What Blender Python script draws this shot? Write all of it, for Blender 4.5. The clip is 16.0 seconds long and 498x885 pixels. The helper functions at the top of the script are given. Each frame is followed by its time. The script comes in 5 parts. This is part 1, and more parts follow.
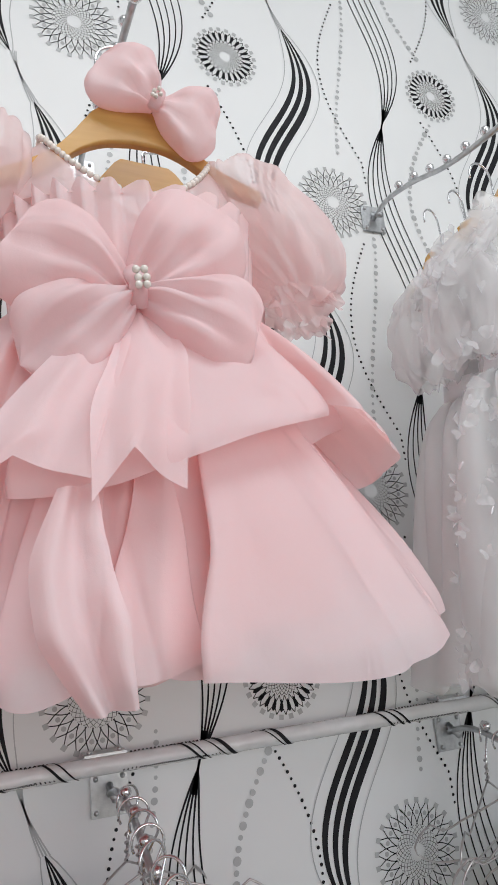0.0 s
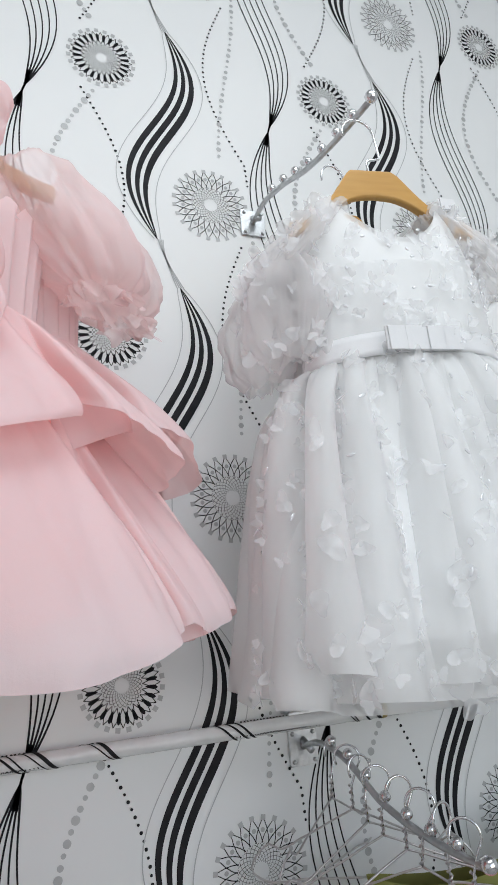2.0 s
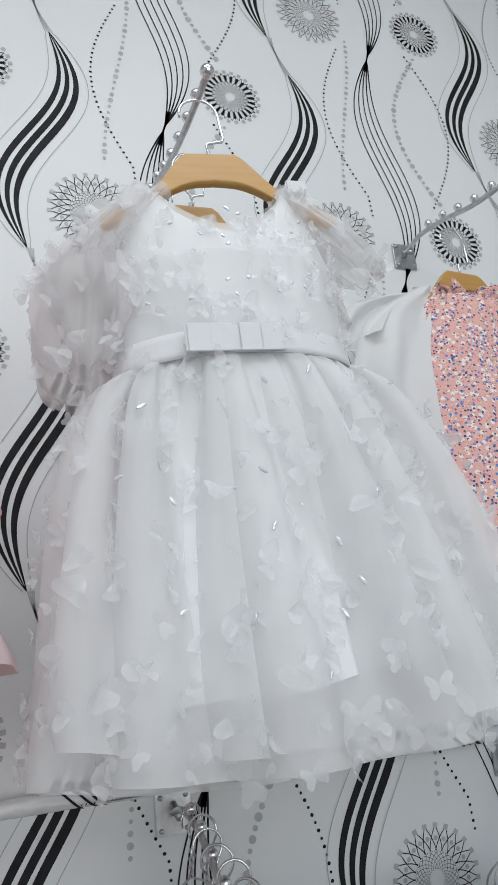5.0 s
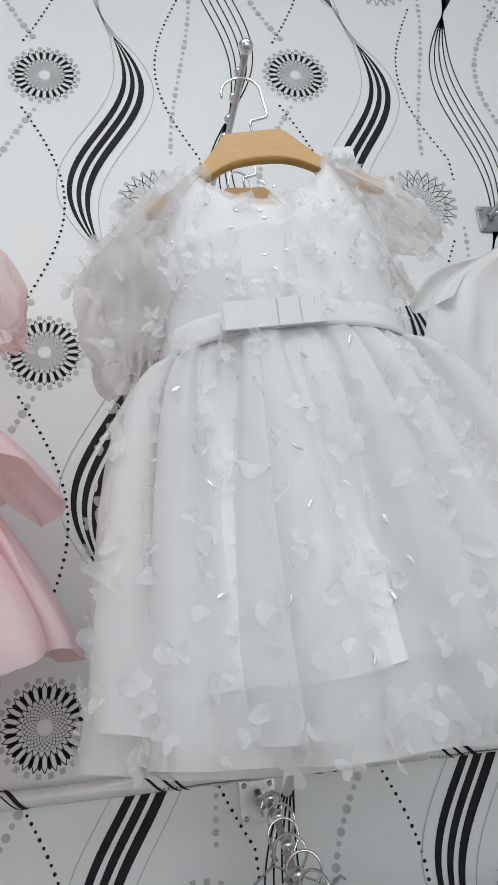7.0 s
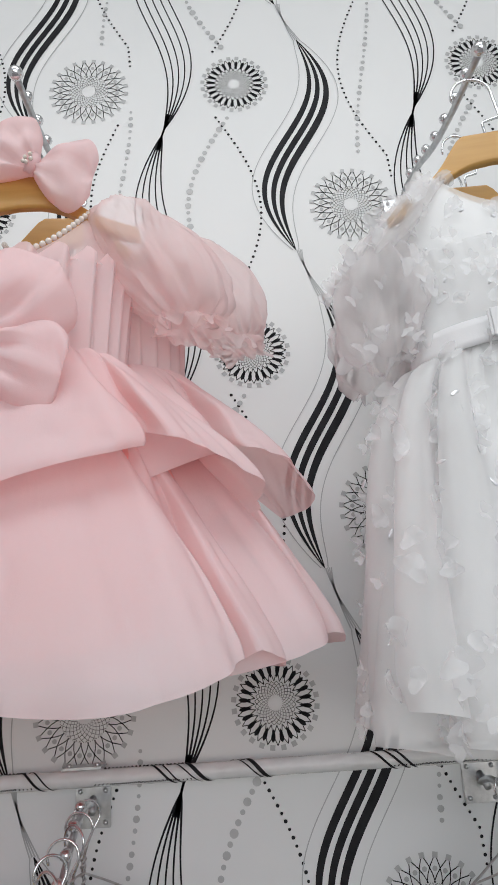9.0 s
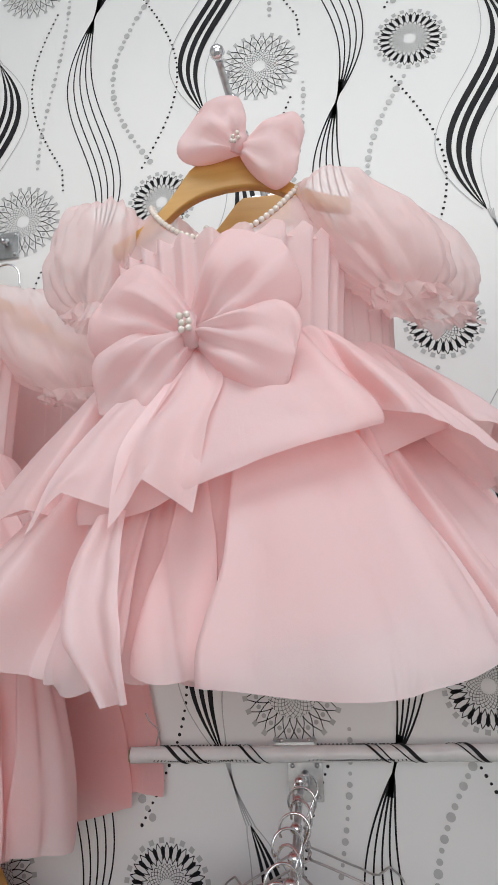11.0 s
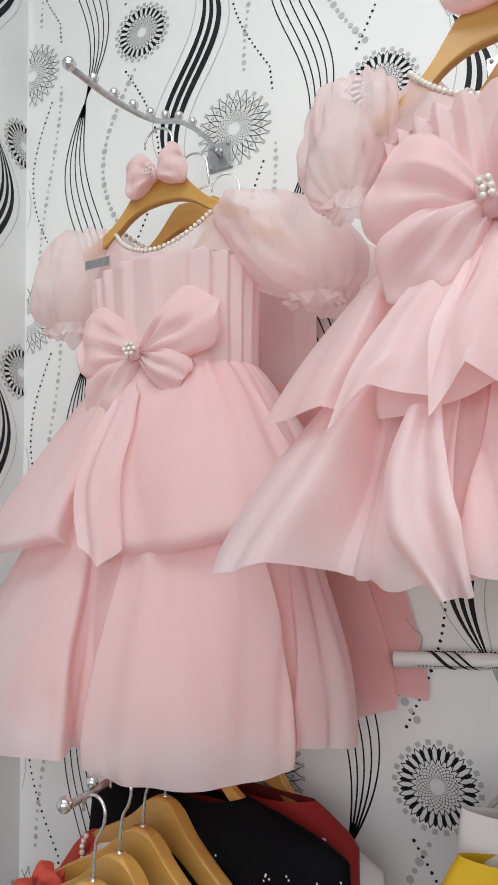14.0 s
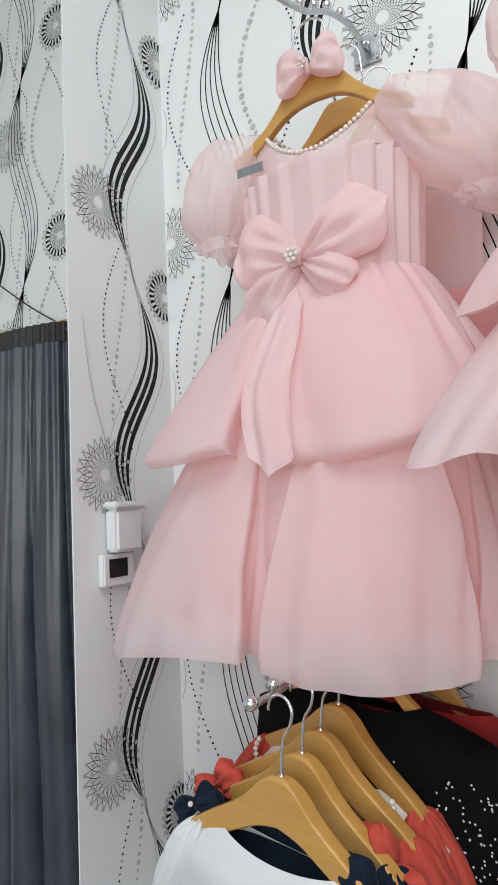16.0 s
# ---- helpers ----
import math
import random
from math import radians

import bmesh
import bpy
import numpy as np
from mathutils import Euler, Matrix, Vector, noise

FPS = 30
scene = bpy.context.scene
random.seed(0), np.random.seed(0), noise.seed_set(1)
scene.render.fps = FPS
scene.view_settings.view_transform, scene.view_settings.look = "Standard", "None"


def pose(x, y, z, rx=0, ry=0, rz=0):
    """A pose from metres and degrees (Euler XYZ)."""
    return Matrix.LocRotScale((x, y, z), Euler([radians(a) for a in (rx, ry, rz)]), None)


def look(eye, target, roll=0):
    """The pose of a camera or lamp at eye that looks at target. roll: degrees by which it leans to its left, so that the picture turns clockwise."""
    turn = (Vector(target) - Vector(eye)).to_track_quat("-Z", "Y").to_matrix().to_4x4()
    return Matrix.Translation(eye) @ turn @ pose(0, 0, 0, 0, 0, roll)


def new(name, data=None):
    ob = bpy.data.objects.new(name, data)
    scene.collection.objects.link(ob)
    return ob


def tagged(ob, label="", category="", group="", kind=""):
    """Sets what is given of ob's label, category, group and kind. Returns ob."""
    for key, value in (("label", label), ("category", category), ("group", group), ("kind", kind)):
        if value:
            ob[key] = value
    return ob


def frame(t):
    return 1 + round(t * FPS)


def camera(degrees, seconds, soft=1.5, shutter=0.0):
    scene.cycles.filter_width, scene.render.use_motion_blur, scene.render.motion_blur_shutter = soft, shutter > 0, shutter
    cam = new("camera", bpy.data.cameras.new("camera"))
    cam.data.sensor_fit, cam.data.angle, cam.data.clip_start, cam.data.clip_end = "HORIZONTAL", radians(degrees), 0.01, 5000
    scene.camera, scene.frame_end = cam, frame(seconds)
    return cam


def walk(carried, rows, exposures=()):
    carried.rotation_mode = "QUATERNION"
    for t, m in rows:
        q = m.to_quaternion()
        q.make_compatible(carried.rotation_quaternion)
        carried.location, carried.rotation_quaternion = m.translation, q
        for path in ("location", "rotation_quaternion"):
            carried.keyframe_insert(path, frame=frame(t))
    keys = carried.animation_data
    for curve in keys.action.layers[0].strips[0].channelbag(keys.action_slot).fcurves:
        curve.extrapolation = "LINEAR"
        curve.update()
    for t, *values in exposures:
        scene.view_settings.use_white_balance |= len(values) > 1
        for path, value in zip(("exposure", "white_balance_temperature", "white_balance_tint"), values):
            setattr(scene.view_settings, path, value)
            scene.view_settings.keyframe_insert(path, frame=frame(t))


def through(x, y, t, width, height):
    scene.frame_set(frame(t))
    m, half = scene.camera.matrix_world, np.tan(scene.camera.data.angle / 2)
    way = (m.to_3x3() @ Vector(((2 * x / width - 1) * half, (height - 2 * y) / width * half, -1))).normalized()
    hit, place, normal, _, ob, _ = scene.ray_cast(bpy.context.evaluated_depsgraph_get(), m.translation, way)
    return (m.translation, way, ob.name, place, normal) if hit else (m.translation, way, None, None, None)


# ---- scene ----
cam = camera(39.9, 16.0, 1.6)
PATH = [
    (0, (0.125, -1.123, 1.497), (0.873, 0.671, 1.968), -5.1),
    (0.5, (0.189, -1.156, 1.496), (0.865, 0.659, 1.992), -4.6),
    (1, (0.255, -1.167, 1.485), (0.965, 0.636, 1.979), -4.9),
    (1.5, (0.316, -1.181, 1.483), (1.069, 0.604, 1.98), -4.7),
    (2, (0.37, -1.189, 1.474), (1.133, 0.591, 1.973), -4.8),
    (2.5, (0.407, -1.201, 1.474), (1.202, 0.561, 1.987), -4.9),
    (3, (0.456, -1.193, 1.47), (1.319, 0.544, 1.961), -5.2),
    (3.5, (0.509, -1.14, 1.482), (1.428, 0.561, 1.993), -6.3),
    (6, (0.772, -1.18, 1.476), (1.218, 0.671, 2.086), -5.7),
    (6.5, (0.781, -1.168, 1.471), (1.175, 0.692, 2.091), -6.2),
    (7, (0.784, -1.161, 1.464), (1.088, 0.726, 2.053), -5.3),
    (7.5, (0.755, -1.177, 1.469), (1.082, 0.703, 2.067), -5.4),
    (8, (0.692, -1.197, 1.477), (0.982, 0.706, 2.018), -5.7),
    (8.5, (0.621, -1.204, 1.476), (0.799, 0.711, 2.027), -4.9),
    (9, (0.584, -1.204, 1.483), (0.609, 0.716, 2.043), -3.6),
    (9.5, (0.555, -1.215, 1.491), (0.459, 0.701, 2.057), -3.2),
    (10, (0.526, -1.211, 1.495), (0.332, 0.701, 2.05), -3.2),
    (12.5, (0.38, -1.183, 1.498), (-0.164, 0.691, 1.935), -1.3),
    (13, (0.355, -1.184, 1.495), (-0.27, 0.671, 1.906), -1.6),
    (13.5, (0.329, -1.186, 1.487), (-0.387, 0.648, 1.841), -1.8),
    (14, (0.31, -1.192, 1.477), (-0.494, 0.612, 1.795), -2.4),
    (14.5, (0.282, -1.193, 1.464), (-0.596, 0.583, 1.735), -1.8),
    (15, (0.258, -1.193, 1.456), (-0.693, 0.552, 1.687), -1.8),
    (15.5, (0.24, -1.206, 1.447), (-0.759, 0.514, 1.661), -2.2),
    (16, (0.209, -1.206, 1.432), (-0.876, 0.466, 1.604), -2.5),
]
walk(cam, [(t, look(eye, target, roll)) for t, eye, target, roll in PATH],
     exposures=((0, -0.12, 6520, 11), (2, -0.10, 6330, 9), (3.5, -0.26, 6260, 9), (7, -0.34, 6420, 10), (10, -0.17, 6580, 11), (13, -0.07, 6660, 10), (16, 0.08, 6400, 8)))


# ---------------------------------------------------------------- world and light
world = bpy.data.worlds.new("sky")
scene.world = world
world.use_nodes = True
wn = world.node_tree
sky = wn.nodes.new("ShaderNodeTexSky")
sky.sky_type, sky.sun_disc = "NISHITA", False
sky.sun_elevation, sky.sun_rotation = radians(42), radians(160)
wn.nodes["Background"].inputs[1].default_value = 0.12
wn.links.new(sky.outputs[0], wn.nodes["Background"].inputs[0])


def area(name, m, sx, sy, power, colour):
    lamp = bpy.data.lights.new(name, "AREA")
    lamp.shape, lamp.size, lamp.size_y, lamp.energy, lamp.color = "RECTANGLE", sx, sy, power, colour
    ob = new(name, lamp)
    ob.matrix_world = m
    return ob


# room: the papered wall is y = 0, the shop lies at y < 0
X0, X1, Y1, TOP = -2.3, 3.4, -4.2, 3.7
# Both area lamps are added fills; no lamp or window is in view.
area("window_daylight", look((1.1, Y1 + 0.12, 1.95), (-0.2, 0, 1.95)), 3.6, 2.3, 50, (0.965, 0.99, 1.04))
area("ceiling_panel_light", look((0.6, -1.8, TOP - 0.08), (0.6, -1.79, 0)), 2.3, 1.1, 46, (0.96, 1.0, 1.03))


# ---------------------------------------------------------------- materials
def material(name):
    m = bpy.data.materials.new(name)
    m.use_nodes = True
    return m, m.node_tree.nodes, m.node_tree.links, m.node_tree.nodes["Principled BSDF"]


def noise_mix(n, l, scale, low, high, a, b, detail=6.0, vector=None, stretch=None):
    tc = n.new("ShaderNodeTexCoord")
    tex = n.new("ShaderNodeTexNoise")
    tex.inputs["Scale"].default_value, tex.inputs["Detail"].default_value = scale, detail
    if stretch:
        mp = n.new("ShaderNodeMapping")
        mp.inputs["Scale"].default_value = stretch
        l.new(tc.outputs["Object"], mp.inputs[0])
        l.new(mp.outputs[0], tex.inputs["Vector"])
    else:
        l.new(tc.outputs["Object"], tex.inputs["Vector"])
    ramp = n.new("ShaderNodeValToRGB")
    ramp.color_ramp.elements[0].position, ramp.color_ramp.elements[1].position = low, high
    ramp.color_ramp.elements[0].color, ramp.color_ramp.elements[1].color = (*a, 1), (*b, 1)
    l.new(tex.outputs[0], ramp.inputs[0])
    return tex, ramp


def bump(n, l, bsdf, height, strength, distance):
    b = n.new("ShaderNodeBump")
    b.inputs["Strength"].default_value, b.inputs["Distance"].default_value = strength, distance
    l.new(height, b.inputs["Height"])
    l.new(b.outputs[0], bsdf.inputs["Normal"])
    return b


def plain(name, a, b, scale=30, rough=0.6, metal=0.0, relief=0.0, grain=None, stretch=None, sheen=0.0):
    m, n, l, s = material(name)
    tex, ramp = noise_mix(n, l, scale, 0.3, 0.7, a, b, stretch=stretch)
    l.new(ramp.outputs[0], s.inputs["Base Color"])
    s.inputs["Roughness"].default_value, s.inputs["Metallic"].default_value = rough, metal
    s.inputs["Sheen Weight"].default_value = sheen
    if relief:
        g = n.new("ShaderNodeTexNoise")
        g.inputs["Scale"].default_value = grain or scale * 8
        tc = n.new("ShaderNodeTexCoord")
        l.new(tc.outputs["Object"], g.inputs["Vector"])
        bump(n, l, s, g.outputs[0], relief, 0.002)
    return m


def fabric(name, a, b, through=0.35, clear=0.0, sheen=0.5, weave=900, rough=0.7, scale=9.0, shine=0.2, glow=None):
    """Thin cloth: light scatters back from it and through it; clear is the open part of the weave."""
    m, n, l, s = material(name)
    out = n["Material Output"]
    tex, ramp = noise_mix(n, l, scale, 0.25, 0.75, a, b)
    l.new(ramp.outputs[0], s.inputs["Base Color"])
    s.inputs["Roughness"].default_value = rough
    s.inputs["Sheen Weight"].default_value, s.inputs["Sheen Roughness"].default_value = sheen, 0.35
    s.inputs["Specular IOR Level"].default_value = shine
    s.inputs["Sheen Tint"].default_value = (0.90, 0.93, 1.0, 1)
    tc = n.new("ShaderNodeTexCoord")
    w = n.new("ShaderNodeTexNoise")
    w.inputs["Scale"].default_value, w.inputs["Detail"].default_value = 26, 4
    l.new(tc.outputs["Object"], w.inputs["Vector"])
    f = n.new("ShaderNodeTexNoise")
    f.inputs["Scale"].default_value = weave
    l.new(tc.outputs["Object"], f.inputs["Vector"])
    add = n.new("ShaderNodeMath")
    add.operation = "MULTIPLY_ADD"
    add.inputs[1].default_value = 0.12
    l.new(f.outputs[0], add.inputs[0])
    l.new(w.outputs[0], add.inputs[2])
    mp = n.new("ShaderNodeMapping")
    mp.inputs["Scale"].default_value = (1.0, 1.0, 0.16)
    l.new(tc.outputs["Object"], mp.inputs[0])
    creases = n.new("ShaderNodeTexNoise")
    creases.inputs["Scale"].default_value, creases.inputs["Detail"].default_value, creases.inputs["Distortion"].default_value = 48, 3, 0.6
    l.new(mp.outputs[0], creases.inputs["Vector"])
    both = n.new("ShaderNodeMath")
    both.operation = "MULTIPLY_ADD"
    both.inputs[1].default_value = 0.7
    l.new(creases.outputs[0], both.inputs[0])
    l.new(add.outputs[0], both.inputs[2])
    bm_ = bump(n, l, s, both.outputs[0], 0.26, 0.004)
    tr = n.new("ShaderNodeBsdfTranslucent")
    if glow:
        tr.inputs["Color"].default_value = (*glow, 1)
    else:
        l.new(ramp.outputs[0], tr.inputs["Color"])
    l.new(bm_.outputs[0], tr.inputs["Normal"])
    mix = n.new("ShaderNodeMixShader")
    mix.inputs[0].default_value = through
    l.new(s.outputs[0], mix.inputs[1])
    l.new(tr.outputs[0], mix.inputs[2])
    last = mix
    if clear:
        tp = n.new("ShaderNodeBsdfTransparent")
        m2 = n.new("ShaderNodeMixShader")
        m2.inputs[0].default_value = clear
        l.new(mix.outputs[0], m2.inputs[1])
        l.new(tp.outputs[0], m2.inputs[2])
        last = m2
    l.new(last.outputs[0], out.inputs["Surface"])
    return m


def wallpaper_material():
    m, n, l, s = material("wallpaper_white")
    tex, ramp = noise_mix(n, l, 1.4, 0.3, 0.7, (0.77, 0.785, 0.785), (0.83, 0.84, 0.835))
    l.new(ramp.outputs[0], s.inputs["Base Color"])
    s.inputs["Roughness"].default_value = 0.42
    s.inputs["Specular IOR Level"].default_value = 0.35
    tc = n.new("ShaderNodeTexCoord")
    g = n.new("ShaderNodeTexNoise")
    g.inputs["Scale"].default_value, g.inputs["Detail"].default_value = 5, 8
    l.new(tc.outputs["Object"], g.inputs["Vector"])
    bump(n, l, s, g.outputs[0], 0.12, 0.01)
    return m


def wood_material():
    m, n, l, s = material("varnished_wood")
    tex, ramp = noise_mix(n, l, 12, 0.25, 0.78, (0.50, 0.265, 0.060), (0.58, 0.325, 0.085), stretch=(1.0, 4.0, 9.0))
    l.new(ramp.outputs[0], s.inputs["Base Color"])
    s.inputs["Roughness"].default_value = 0.38
    s.inputs["Coat Weight"].default_value, s.inputs["Coat Roughness"].default_value = 0.2, 0.2
    bump(n, l, s, tex.outputs[0], 0.05, 0.002)
    return m


def floral_material():
    """Small blue, dark and cream blossoms scattered over a pink cotton."""
    m, n, l, s = material("floral_cotton")
    tc = n.new("ShaderNodeTexCoord")
    colour = None
    base = (0.78, 0.44, 0.39, 1)
    for scale, size, tone in ((95, 0.36, (0.86, 0.80, 0.76, 1)), (90, 0.24, (0.13, 0.25, 0.58, 1)), (130, 0.26, (0.04, 0.06, 0.16, 1)), (120, 0.22, (0.74, 0.25, 0.30, 1)), (150, 0.20, (0.84, 0.66, 0.46, 1)), (170, 0.18, (0.10, 0.13, 0.10, 1))):
        v = n.new("ShaderNodeTexVoronoi")
        v.inputs["Scale"].default_value = scale
        l.new(tc.outputs["Object"], v.inputs["Vector"])
        lt = n.new("ShaderNodeMath")
        lt.operation = "LESS_THAN"
        lt.inputs[1].default_value = size
        l.new(v.outputs["Distance"], lt.inputs[0])
        mx = n.new("ShaderNodeMix")
        mx.data_type = "RGBA"
        l.new(lt.outputs[0], mx.inputs["Factor"])
        if colour is None:
            mx.inputs["A"].default_value = base
        else:
            l.new(colour, mx.inputs["A"])
        mx.inputs["B"].default_value = tone
        colour = mx.outputs["Result"]
    l.new(colour, s.inputs["Base Color"])
    s.inputs["Roughness"].default_value = 0.8
    return m


PAPER = wallpaper_material()
INK = plain("black_ink", (0.008, 0.008, 0.010), (0.020, 0.020, 0.023), 40, 0.6)
INK.node_tree.nodes["Principled BSDF"].inputs["Specular IOR Level"].default_value = 0.2
INK_GREY = plain("grey_ink", (0.42, 0.43, 0.43), (0.50, 0.51, 0.51), 40, 0.4)
WOOD = wood_material()
CHROME = plain("chrome", (0.70, 0.70, 0.72), (0.82, 0.82, 0.83), 60, 0.16, 1.0)
STEEL = plain("brushed_steel", (0.45, 0.46, 0.47), (0.60, 0.61, 0.62), 80, 0.32, 1.0, 0.1)
WIRE = plain("coated_wire", (0.50, 0.48, 0.48), (0.62, 0.60, 0.60), 80, 0.3, 0.85)
# Lavender-white patches in the ramp paint highlights into the pink organza.
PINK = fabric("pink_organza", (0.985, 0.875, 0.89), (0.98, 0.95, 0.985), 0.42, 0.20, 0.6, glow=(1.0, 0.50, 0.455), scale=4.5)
# Same organza; its deeper colour paints in light tinted by layers and lining.
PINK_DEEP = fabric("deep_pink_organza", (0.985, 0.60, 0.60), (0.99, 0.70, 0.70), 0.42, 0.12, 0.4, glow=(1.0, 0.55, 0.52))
PINK_SHEER = fabric("sheer_pink_organza", (0.985, 0.88, 0.89), (0.99, 0.93, 0.94), 0.42, 0.42, 0.5, glow=(1.0, 0.64, 0.60))
PINK_LINING = fabric("pink_lining", (0.99, 0.47, 0.44), (0.99, 0.55, 0.52), 0.35, 0.0, 0.2)
WHITE = fabric("white_satin_lining", (0.94, 0.95, 0.95), (0.965, 0.97, 0.97), 0.2, 0.0, 0.2)
TULLE = fabric("white_tulle", (0.97, 0.97, 0.965), (0.985, 0.985, 0.98), 0.35, 0.46, 0.6)
# Faint pink in the white paints bounce from the pink dress alongside.
TULLE_SOFT = fabric("white_sleeve_tulle", (0.975, 0.945, 0.94), (0.985, 0.965, 0.96), 0.5, 0.57, 0.7)
WING_CLOTH = fabric("butterfly_gauze", (0.95, 0.95, 0.955), (0.97, 0.97, 0.975), 0.40, 0.60, 0.4)
SATIN = fabric("white_satin_ribbon", (0.84, 0.84, 0.85), (0.88, 0.88, 0.88), 0.15, 0.0, 0.1, rough=0.35)
PEARL = plain("pearl", (0.70, 0.63, 0.55), (0.80, 0.74, 0.68), 60, 0.16)
PEARL.node_tree.nodes["Principled BSDF"].inputs["Coat Weight"].default_value = 0.6
SEQUIN = plain("clear_sequin", (0.80, 0.82, 0.84), (0.92, 0.92, 0.94), 60, 0.12, 0.4)
FLORAL = floral_material()
COTTON = fabric("white_cotton", (0.80, 0.80, 0.80), (0.85, 0.85, 0.84), 0.2, 0.0, 0.1)
BLACK = fabric("black_cotton", (0.004, 0.004, 0.005), (0.008, 0.008, 0.009), 0.03, 0.0, 0.0, shine=0.05)
NAVY = fabric("navy_cotton", (0.008, 0.014, 0.026), (0.014, 0.022, 0.038), 0.03, 0.0, 0.1, shine=0.05)
RED = fabric("coral_red_cotton", (0.55, 0.075, 0.05), (0.64, 0.10, 0.07), 0.15, 0.0, 0.1)
DARK_RED = fabric("dark_red_cotton", (0.26, 0.02, 0.018), (0.32, 0.03, 0.025), 0.1, 0.0, 0.1)
GREY = fabric("grey_satin", (0.026, 0.030, 0.042), (0.062, 0.068, 0.090), 0.03, 0.0, 0.15, rough=0.30, scale=8, shine=0.7)
OLIVE = fabric("olive_green_cotton", (0.22, 0.23, 0.06), (0.30, 0.31, 0.10), 0.15, 0.0, 0.1)
SAGE = fabric("sage_green_cotton", (0.20, 0.25, 0.16), (0.26, 0.31, 0.20), 0.15, 0.0, 0.1)
FOREST = plain("leaf_print_cotton", (0.012, 0.05, 0.03), (0.42, 0.46, 0.36), 70, 0.8)
ROSE = plain("rose_print_cotton", (0.55, 0.10, 0.14), (0.75, 0.42, 0.42), 35, 0.8)
YELLOW = fabric("yellow_cotton", (0.72, 0.44, 0.02), (0.80, 0.52, 0.04), 0.15, 0.0, 0.1)
CREAM = plain("pale_print_cotton", (0.62, 0.60, 0.40), (0.80, 0.80, 0.80), 28, 0.8)
FOIL = plain("glossy_wrap_foil", (0.70, 0.71, 0.71), (0.80, 0.81, 0.81), 24, 0.16, 0.0, 0.5, 90)
PLASTIC = plain("white_plastic", (0.74, 0.75, 0.75), (0.80, 0.81, 0.81), 20, 0.3)
DARK_GLASS = plain("dark_display", (0.01, 0.01, 0.012), (0.02, 0.02, 0.022), 20, 0.12)
PAINT = plain("wall_paint", (0.72, 0.73, 0.72), (0.78, 0.79, 0.78), 3, 0.7, 0, 0.1)
FLOOR = plain("floor_tile", (0.24, 0.225, 0.215), (0.32, 0.30, 0.285), 5, 0.3)
ELASTIC = plain("black_elastic", (0.015, 0.015, 0.016), (0.035, 0.035, 0.036), 90, 0.6)
BRASS = plain("old_tape", (0.35, 0.28, 0.10), (0.50, 0.42, 0.20), 60, 0.5)


# ---------------------------------------------------------------- mesh helpers
def mesh_object(name, verts, faces, mat, parent=None, label="", smooth=True):
    me = bpy.data.meshes.new(name)
    me.from_pydata([tuple(v) for v in verts], [], [tuple(f) for f in faces])
    me.materials.append(mat)
    if smooth:
        me.polygons.foreach_set("use_smooth", [True] * len(me.polygons))
    me.update()
    ob = new(name, me)
    if parent is not None:
        ob.parent = parent
    if label:
        ob["label"] = label
    return ob


def part(name, bm, mat, parent, label="", smooth=False):
    me = bpy.data.meshes.new(name)
    bm.to_mesh(me)
    bm.free()
    me.materials.append(mat)
    if smooth:
        me.polygons.foreach_set("use_smooth", [True] * len(me.polygons))
    ob = new(name, me)
    ob.parent = parent
    if label:
        ob["label"] = label
    return ob


def thing(name, m, label, category, group=""):
    ob = new(name)
    ob.empty_display_size = 0.05
    ob.matrix_world = m
    return tagged(ob, label, category, group)


def grid(name, pts, mat, parent, label="", closed=False, thick=0.0):
    """A sheet from an array [rows, columns, 3]; closed joins the last column to the first."""
    nv, nu = pts.shape[:2]
    faces = []
    for i in range(nv - 1):
        for j in range(nu if closed else nu - 1):
            k = (j + 1) % nu
            faces.append((i * nu + j, i * nu + k, (i + 1) * nu + k, (i + 1) * nu + j))
    ob = mesh_object(name, pts.reshape(-1, 3), faces, mat, parent, label)
    if thick:
        mod = ob.modifiers.new("thickness", "SOLIDIFY")
        mod.thickness, mod.offset = thick, 0
    return ob


def spline(points, n):
    """A smooth line of n points through the given ones."""
    p = np.array(points, float)
    t = np.r_[0, np.cumsum(np.linalg.norm(np.diff(p, axis=0), axis=1))]
    s = np.linspace(0, t[-1], n)
    g = np.gradient(p, t, axis=0)
    out = []
    for v in s:
        i = min(max(int(np.searchsorted(t, v) - 1), 0), len(t) - 2)
        h = t[i + 1] - t[i]
        u = (v - t[i]) / h
        out.append((2 * u**3 - 3 * u**2 + 1) * p[i] + (u**3 - 2 * u**2 + u) * h * g[i] + (-2 * u**3 + 3 * u**2) * p[i + 1] + (u**3 - u**2) * h * g[i + 1])
    return np.array(out)


